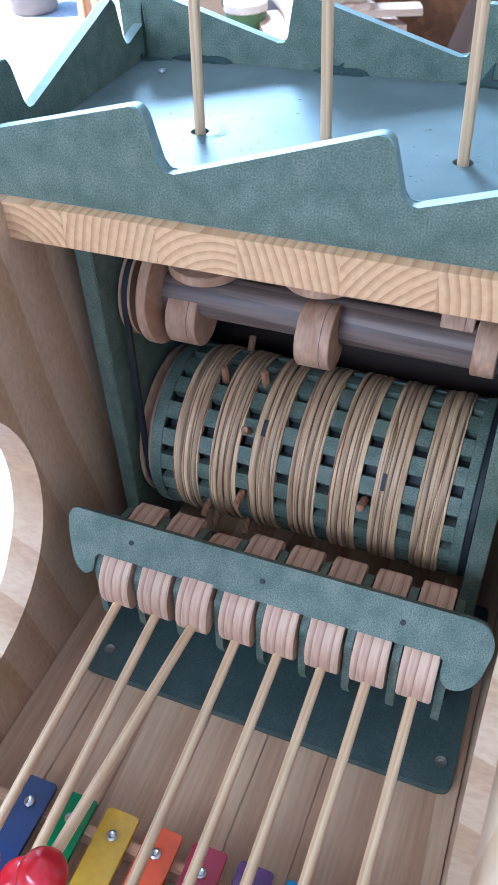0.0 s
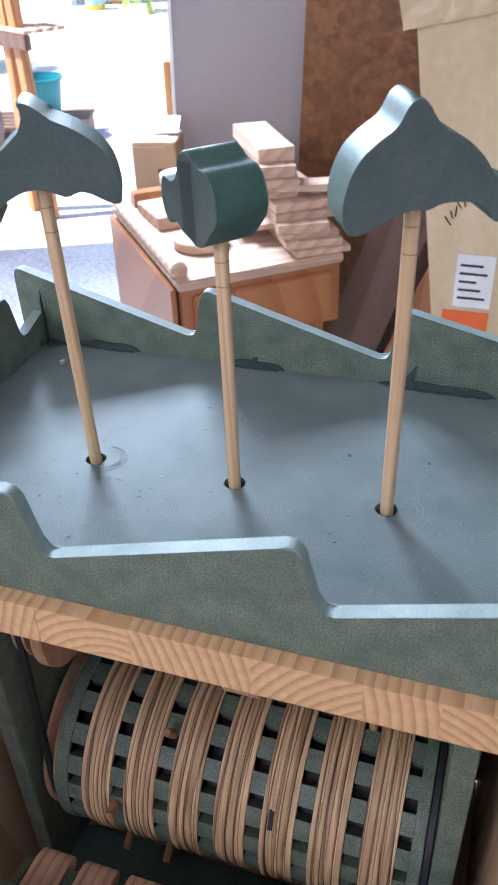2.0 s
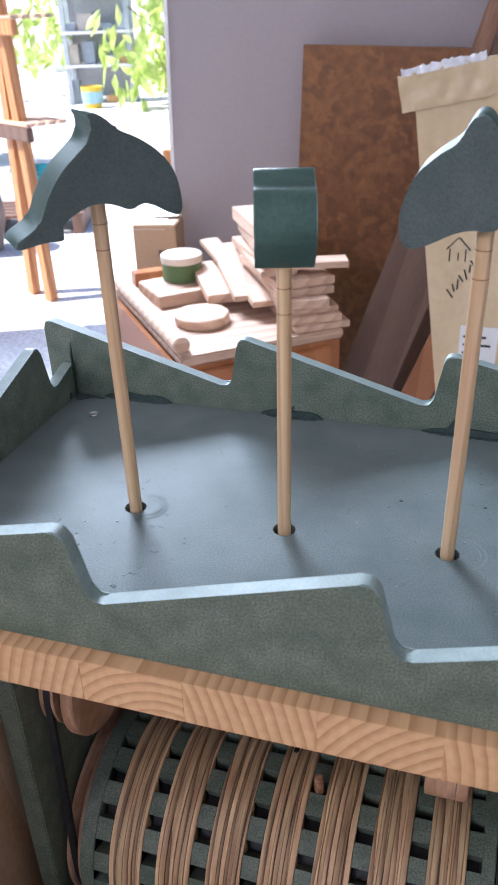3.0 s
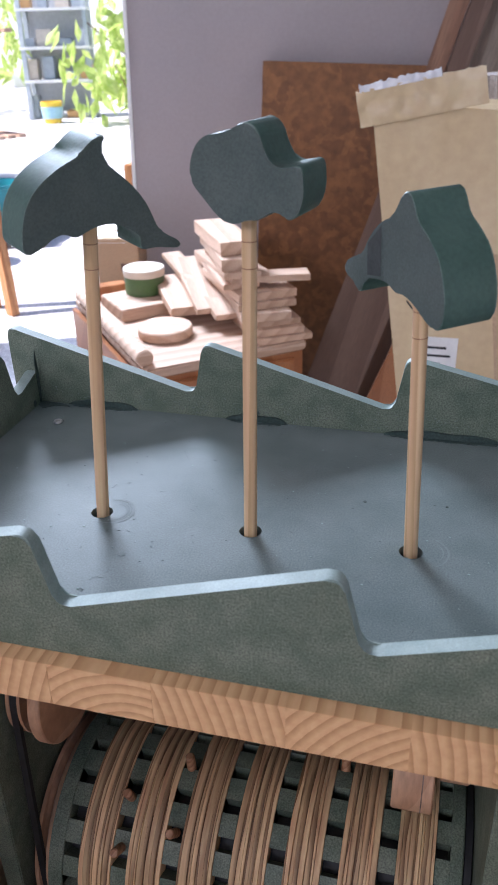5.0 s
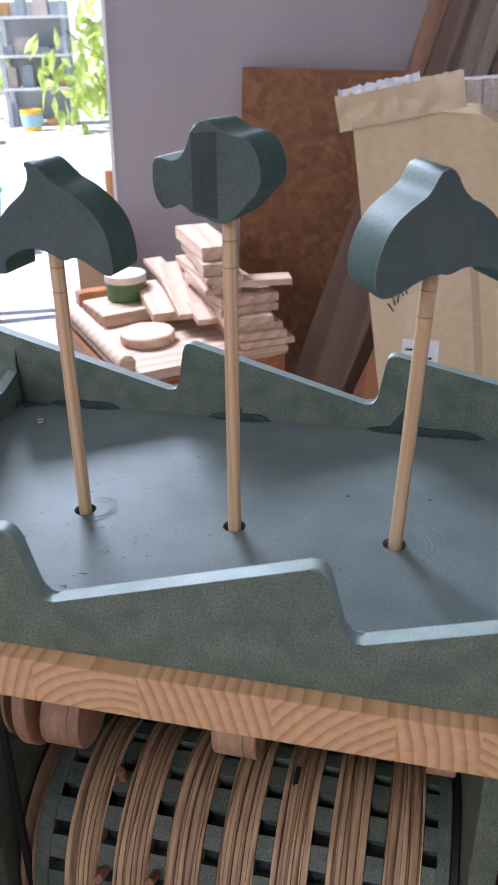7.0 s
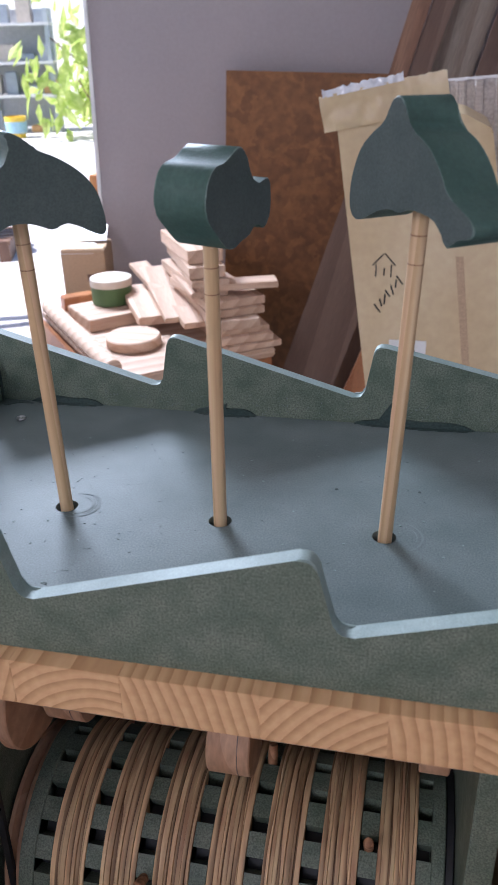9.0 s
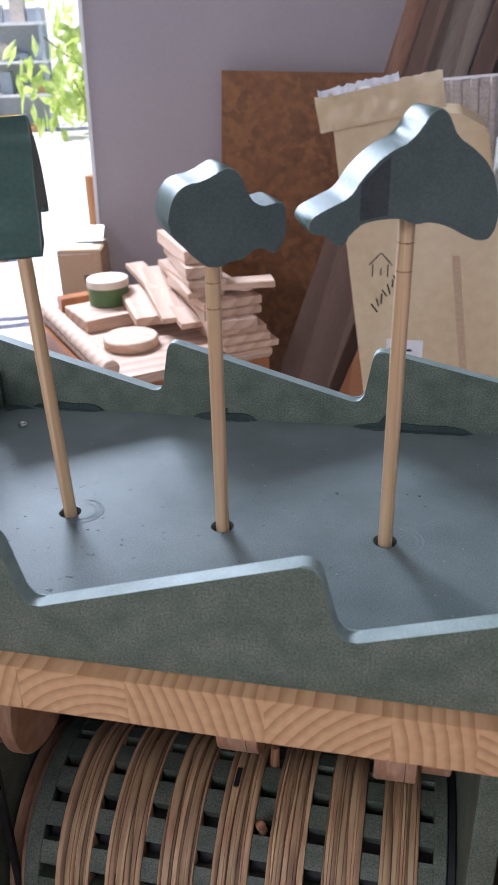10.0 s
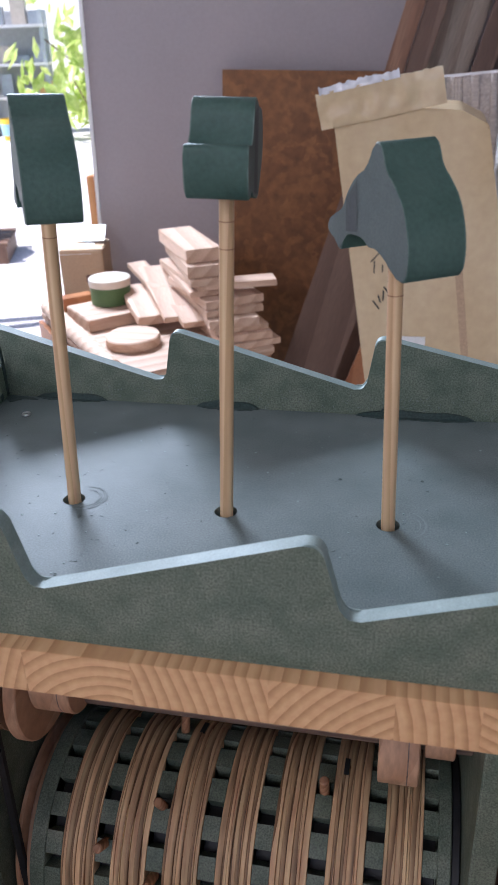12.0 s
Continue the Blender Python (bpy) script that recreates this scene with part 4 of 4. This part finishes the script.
for x in (-0.26, 0.0, 0.26):
    part("bearer", block(x - 0.03, x + 0.03, -0.22, 0.21, 0, 0.0998, 0.002), DARKWOOD, pallet)
pot = tagged(part("clay_pot", turned([(0.10, 0), (0.12, 0.01), (0.16, 0.2), (0.15, 0.33), (0.115, 0.40), (0.13, 0.43), (0.12, 0.435), (0.1, 0.4)], 32), material("brown_clay", (0.17, 0.12, 0.1), (0.26, 0.19, 0.16), (12, 12, 12), 0.8, 0.3), None, "", pose(-2.66, 3.62, 0)), "large grey-brown clay pot in the yard", "pot")


def shrub(name, label, place, size, count, seed, mat, leaf=0.09):
    """A trunk with limbs and a crown of many small leaves with gaps."""
    g = random.Random(seed)
    ob = thing(name, label, "shrub", pose(*place))
    part("stem", turned([(0.03, 0), (0.022, size * 0.5), (0.008, size)], 10), DARKWOOD, ob)
    for k in range(5):
        part("limb", rod(0.008, 0, size * 0.55, 8, 0.001, pose(0, 0, size * (0.25 + 0.1 * k), 50, 0, 72 * k)), DARKWOOD, ob)
    bm = bmesh.new()
    hubs = [(g.gauss(0, size * 0.3), g.gauss(0, size * 0.3), size * g.uniform(0.3, 1.15)) for _ in range(14)]
    for _ in range(count):
        h = g.choice(hubs)
        m = Matrix.Translation([c + g.gauss(0, size * 0.11) for c in h]) @ Euler([g.uniform(0, 6.3) for _ in range(3)]).to_matrix().to_4x4()
        L = leaf * g.uniform(0.6, 1.4)
        bm.faces.new([bm.verts.new(m @ Vector(p)) for p in ((0, 0, 0), (L * 0.4, L * 0.22, L * 0.05), (L, 0, 0), (L * 0.4, -L * 0.22, L * 0.05))])
    part("crown", bm, mat, ob, smooth=None)
    return ob


shrub("leafy_shrub", "sunlit yellow-green broad-leaved shrub in the yard", (-4.15, 10.2, 0), 1.15, 300, 1, LEAF, 0.26)
shrub("leafy_shrub", "sunlit yellow-green broad-leaved shrub in the yard", (-3.35, 10.9, 0), 1.4, 320, 2, LEAF, 0.28)
shrub("leafy_shrub", "bright green shrub behind the timber stand", (-7.0, 10.8, 0), 1.5, 420, 3, LEAF, 0.2)
shrub("leafy_shrub", "bright green shrub behind the clay pot", (-4.6, 6.2, 0), 0.7, 700, 4, LEAF, 0.14)

# shelf and box colours are lightened to carry the outdoor glare
rack2 = thing("yard_shelf", "grey-blue shelf crowded with tools and buckets in the yard", "shelf", pose(-5.35, 10.6, 0, 0, 0, 18))
for x in (-0.42, 0.42):
    for y in (0.0, 0.4):
        part("post", block(x - 0.03, x + 0.03, y - 0.03, y + 0.03, 0, 1.5, 0.004), paint("glare_pale_grey_blue", (0.42, 0.46, 0.5)), rack2)
for z in (0.45, 0.85, 1.3):
    part("board", block(-0.46, 0.46, -0.05, 0.45, z, z + 0.035, 0.003), paint("glare_pale_grey", (0.7, 0.7, 0.7)), rack2)
part("backing", block(-0.44, 0.44, 0.44, 0.46, 0.05, 1.5), paint("glare_pale_slate", (0.4, 0.42, 0.45)), rack2)
g = random.Random(8)
for k in range(16):
    w, h = g.uniform(0.05, 0.11), g.uniform(0.08, 0.3)
    x, z = -0.36 + 0.24 * (k % 4) + g.uniform(-0.03, 0.03), (0.004, 0.4852, 0.8852, 1.3352)[k // 4]
    c = ((0.3, 0.34, 0.38), (0.5, 0.53, 0.56), (0.2, 0.36, 0.46), (0.6, 0.34, 0.14), (0.5, 0.44, 0.38))[g.randrange(5)]
    lying("storage_box", "grey and blue box on the yard shelf, lightened for the glare", "box", block(-w, w, -0.1, 0.1, 0, h, 0.01), paint("glare_box_paint_%d" % (k % 5), c), pose(-5.35, 10.6, z, 0, 0, 18) @ pose(x, 0.15, 0), "yard boxes")
bucket = thing("yellow_bucket", "yellow plastic bucket beside the yard shelf", "bucket", pose(-5.25, 10.1, 0))
part("body", turned([(0.11, 0), (0.14, 0.26), (0.13, 0.262), (0.1, 0.03)], 28), paint("yellow_plastic", (0.75, 0.5, 0.05)), bucket)
part("band", turned([(0.128, 0.06), (0.142, 0.2), (0.138, 0.201), (0.124, 0.061)], 28, caps=False), paint("blue_label", (0.3, 0.5, 0.6)), bucket)
# added white backdrop that supplies the blown-out brightness beyond the yard
setting("yard_backdrop", block(-22, 8, 16, 16.3, 0, 4.5), paint("white_backdrop", (0.78, 0.77, 0.75), 0.8), "added white backdrop for the glare beyond the yard", "wall")
hedge = bmesh.new()
g = random.Random(21)
for _ in range(700):
    x, z = g.uniform(-16, 4), abs(g.gauss(0, 0.8)) + 0.05
    m = Matrix.Translation((x, 15 + g.gauss(0, 0.5), z)) @ Euler([g.uniform(0, 6.3) for _ in range(3)]).to_matrix().to_4x4()
    L = g.uniform(0.2, 0.45)
    hedge.faces.new([hedge.verts.new(m @ Vector(p)) for p in ((0, 0, 0), (L * 0.4, L * 0.25, 0.02), (L, 0, 0), (L * 0.4, -L * 0.25, 0.02))])
tagged(part("hedge", hedge, LEAF, None, smooth=None), "bright hedge along the far side of the yard", "hedge", kind="stuff")


# ---- what moves ----
FIGURE_ROWS = {
    "left": [
        (0, -0.016, 1.1084, 2, -54), (0.5, -0.0193, 1.1065, 0.3, -22), (1, -0.019, 1.1146, 0.4, -3), (1.5, -0.021, 1.1134, -0.5, 7),
        (2, -0.023, 1.1182, -1.4, 25), (2.5, -0.023, 1.12, -1.4, 32), (3, -0.0210, 1.1246, -0.5, 44), (3.2, -0.02, 1.1241, -0, 65),
        (3.6, -0.018, 1.1231, 0.8, 98), (4, -0.016, 1.1222, 1.8, 132), (4.4, -0.014, 1.1212, 2.7, 175), (4.8, -0.012, 1.1202, 3.6, 214),
        (5, -0.0110, 1.1198, 4.1, 230), (5.5, -0.0100, 1.1190, 4.6, 245), (5.8, -0.0118, 1.1147, 3.9, 276), (6, -0.013, 1.1118, 3.4, 288),
        (6.3, -0.0136, 1.111, 3.1, 299), (6.5, -0.014, 1.1104, 2.9, 313), (7, -0.018, 1.1095, 1, 353), (7.2, -0.0184, 1.1099, 0.7, 359),
        (7.6, -0.0192, 1.1106, 0.3, 366), (8, -0.02, 1.1113, -0, 372), (8.4, -0.0208, 1.112, -0.4, 378), (8.8, -0.0216, 1.1127, -0.8, 392),
        (9, -0.0220, 1.1130, -1.0, 400), (9.3, -0.0232, 1.1121, -1.6, 426), (9.5, -0.0240, 1.1115, -2.0, 446), (9.7, -0.0236, 1.1166, -1.8, 457),
        (10, -0.0230, 1.1208, -1.5, 472), (10.5, -0.0220, 1.1246, -0.9, 516), (11, -0.017, 1.1276, 1.3, 545), (11.5, -0.0100, 1.1244, 4.4, 598),
        (12, -0.0130, 1.1229, 3.1, 660),
    ],
    "middle": [
        (0, 0.043, 1.114, -0.4, -1), (0.5, 0.0417, 1.1053, -1.1, -8), (1, 0.042, 1.106, -0.9, -16), (1.5, 0.043, 1.104, -0.4, -27),
        (2, 0.043, 1.104, -0.4, -41), (2.5, 0.044, 1.105, 0.1, -55), (3, 0.045, 1.106, 0.6, -73), (3.2, 0.0451, 1.1077, 0.7, -79),
        (3.6, 0.0453, 1.1111, 0.7, -107), (4, 0.0455, 1.1145, 0.8, -135), (4.4, 0.0457, 1.1179, 0.9, -166), (4.8, 0.0459, 1.1213, 1, -185),
        (5, 0.046, 1.123, 1, -191), (5.5, 0.046, 1.123, 1, -231), (5.8, 0.0454, 1.1248, 0.7, -270), (6, 0.045, 1.126, 0.5, -290),
        (6.3, 0.0438, 1.1248, 0, -321), (6.5, 0.043, 1.124, -0.4, -341), (7, 0.046, 1.121, 1, -373), (7.2, 0.0459, 1.1196, 1, -378),
        (7.6, 0.0457, 1.1168, 0.9, -396), (8, 0.0455, 1.114, 0.8, -415), (8.4, 0.0453, 1.1112, 0.7, -439), (8.8, 0.0451, 1.1084, 0.7, -459),
        (9, 0.0450, 1.1070, 0.6, -469), (9.3, 0.045, 1.1058, 0.6, -489), (9.5, 0.045, 1.105, 0.6, -499), (9.7, 0.045, 1.105, 0.6, -504),
        (10, 0.045, 1.105, 0.6, -510), (10.5, 0.044, 1.107, 0.1, -520), (11, 0.046, 1.112, 1.1, -533), (11.5, 0.048, 1.118, 2, -568),
        (12, 0.0500, 1.1200, 2.8, -625),
    ],
    "right": [
        (0, 0.105, 1.1219, -0.8, -12), (0.5, 0.105, 1.1143, -0.8, -49), (1, 0.1115, 1.1190, 2.0, -87), (1.5, 0.1080, 1.1181, 0.6, -118),
        (2, 0.107, 1.1218, 0.1, -153), (2.5, 0.106, 1.1192, -0.3, -167), (3, 0.108, 1.122, 0.6, -180), (3.2, 0.1075, 1.1201, 0.4, -185),
        (3.6, 0.1065, 1.1162, -0.1, -228), (4, 0.1055, 1.1123, -0.6, -288), (4.4, 0.1045, 1.1084, -1.1, -353), (4.8, 0.1035, 1.1045, -1.7, -403),
        (5, 0.103, 1.1026, -2, -412), (5.5, 0.1045, 1.1024, -1.3, -427), (5.8, 0.1042, 1.101, -1.4, -450), (6, 0.103, 1.1001, -2, -462),
        (6.3, 0.1042, 1.1015, -1.3, -471), (6.5, 0.105, 1.1025, -0.9, -476), (7, 0.112, 1.1072, 2.7, -507), (7.2, 0.112, 1.1087, 2.7, -513),
        (7.6, 0.112, 1.1117, 2.6, -525), (8, 0.112, 1.1147, 2.5, -537), (8.4, 0.112, 1.1177, 2.5, -547), (8.8, 0.1120, 1.1187, 2.4, -566),
        (9, 0.1120, 1.1192, 2.4, -590), (9.3, 0.1132, 1.1187, 2.9, -620), (9.5, 0.114, 1.1213, 3.3, -640), (9.7, 0.1116, 1.1206, 2.2, -671),
        (10, 0.108, 1.1196, 0.6, -699), (10.5, 0.106, 1.1191, -0.3, -710), (11, 0.1080, 1.1140, 0.6, -721), (11.5, 0.1050, 1.1134, -0.8, -731),
        (12, 0.1050, 1.1057, -0.9, -780),
    ],
}
TURN_ROWS = [(0, 0), (0.5, 29), (1, 58), (1.5, 86), (2, 111), (2.5, 134), (3, 156), (3.5, 184), (4, 215), (4.5, 247), (5, 278), (5.5, 307), (6, 343), (6.4, 370), (7.2, 422), (7.7, 444), (8.2, 465), (8.8, 489), (9.5, 516), (10, 534), (10.5, 561), (11, 593), (11.5, 628), (12, 661)]

SHAFT_ROWS = [(0, 0), (1.5, 64), (3, 128), (4.4, 188), (5.7, 244), (7.4, 334), (9.1, 424), (10.6, 509), (12, 592)]


def motions():
    for key, fig in figures.items():
        walk(fig, [(t, pose(x, 0.0738, z, 0, lean, 0) @ pose(0, 0, 0, 0, 0, yaw)) for t, x, z, lean, yaw in FIGURE_ROWS[key]])
    walk(drum, [(t, pose(0, DY, DZ, a, 0, 0)) for t, a in TURN_ROWS])
    walk(shaft, [(t, pose(0, SY, SZ, a, 0, 0)) for t, a in SHAFT_ROWS])
    for k, (lv, x) in enumerate(zip(levers, LEVERX)):
        rest = pose(x, -0.036, 0.797, 0, 0, 0)
        if k == 2:
            walk(lv, [(0, rest @ pose(0, 0, 0, -15, 0, 0)), (0.1, rest @ pose(0, 0, 0, -11, 0, 0)), (0.2, rest), (12, rest)])
        else:
            walk(lv, [(0, rest), (12, rest)])


motions()
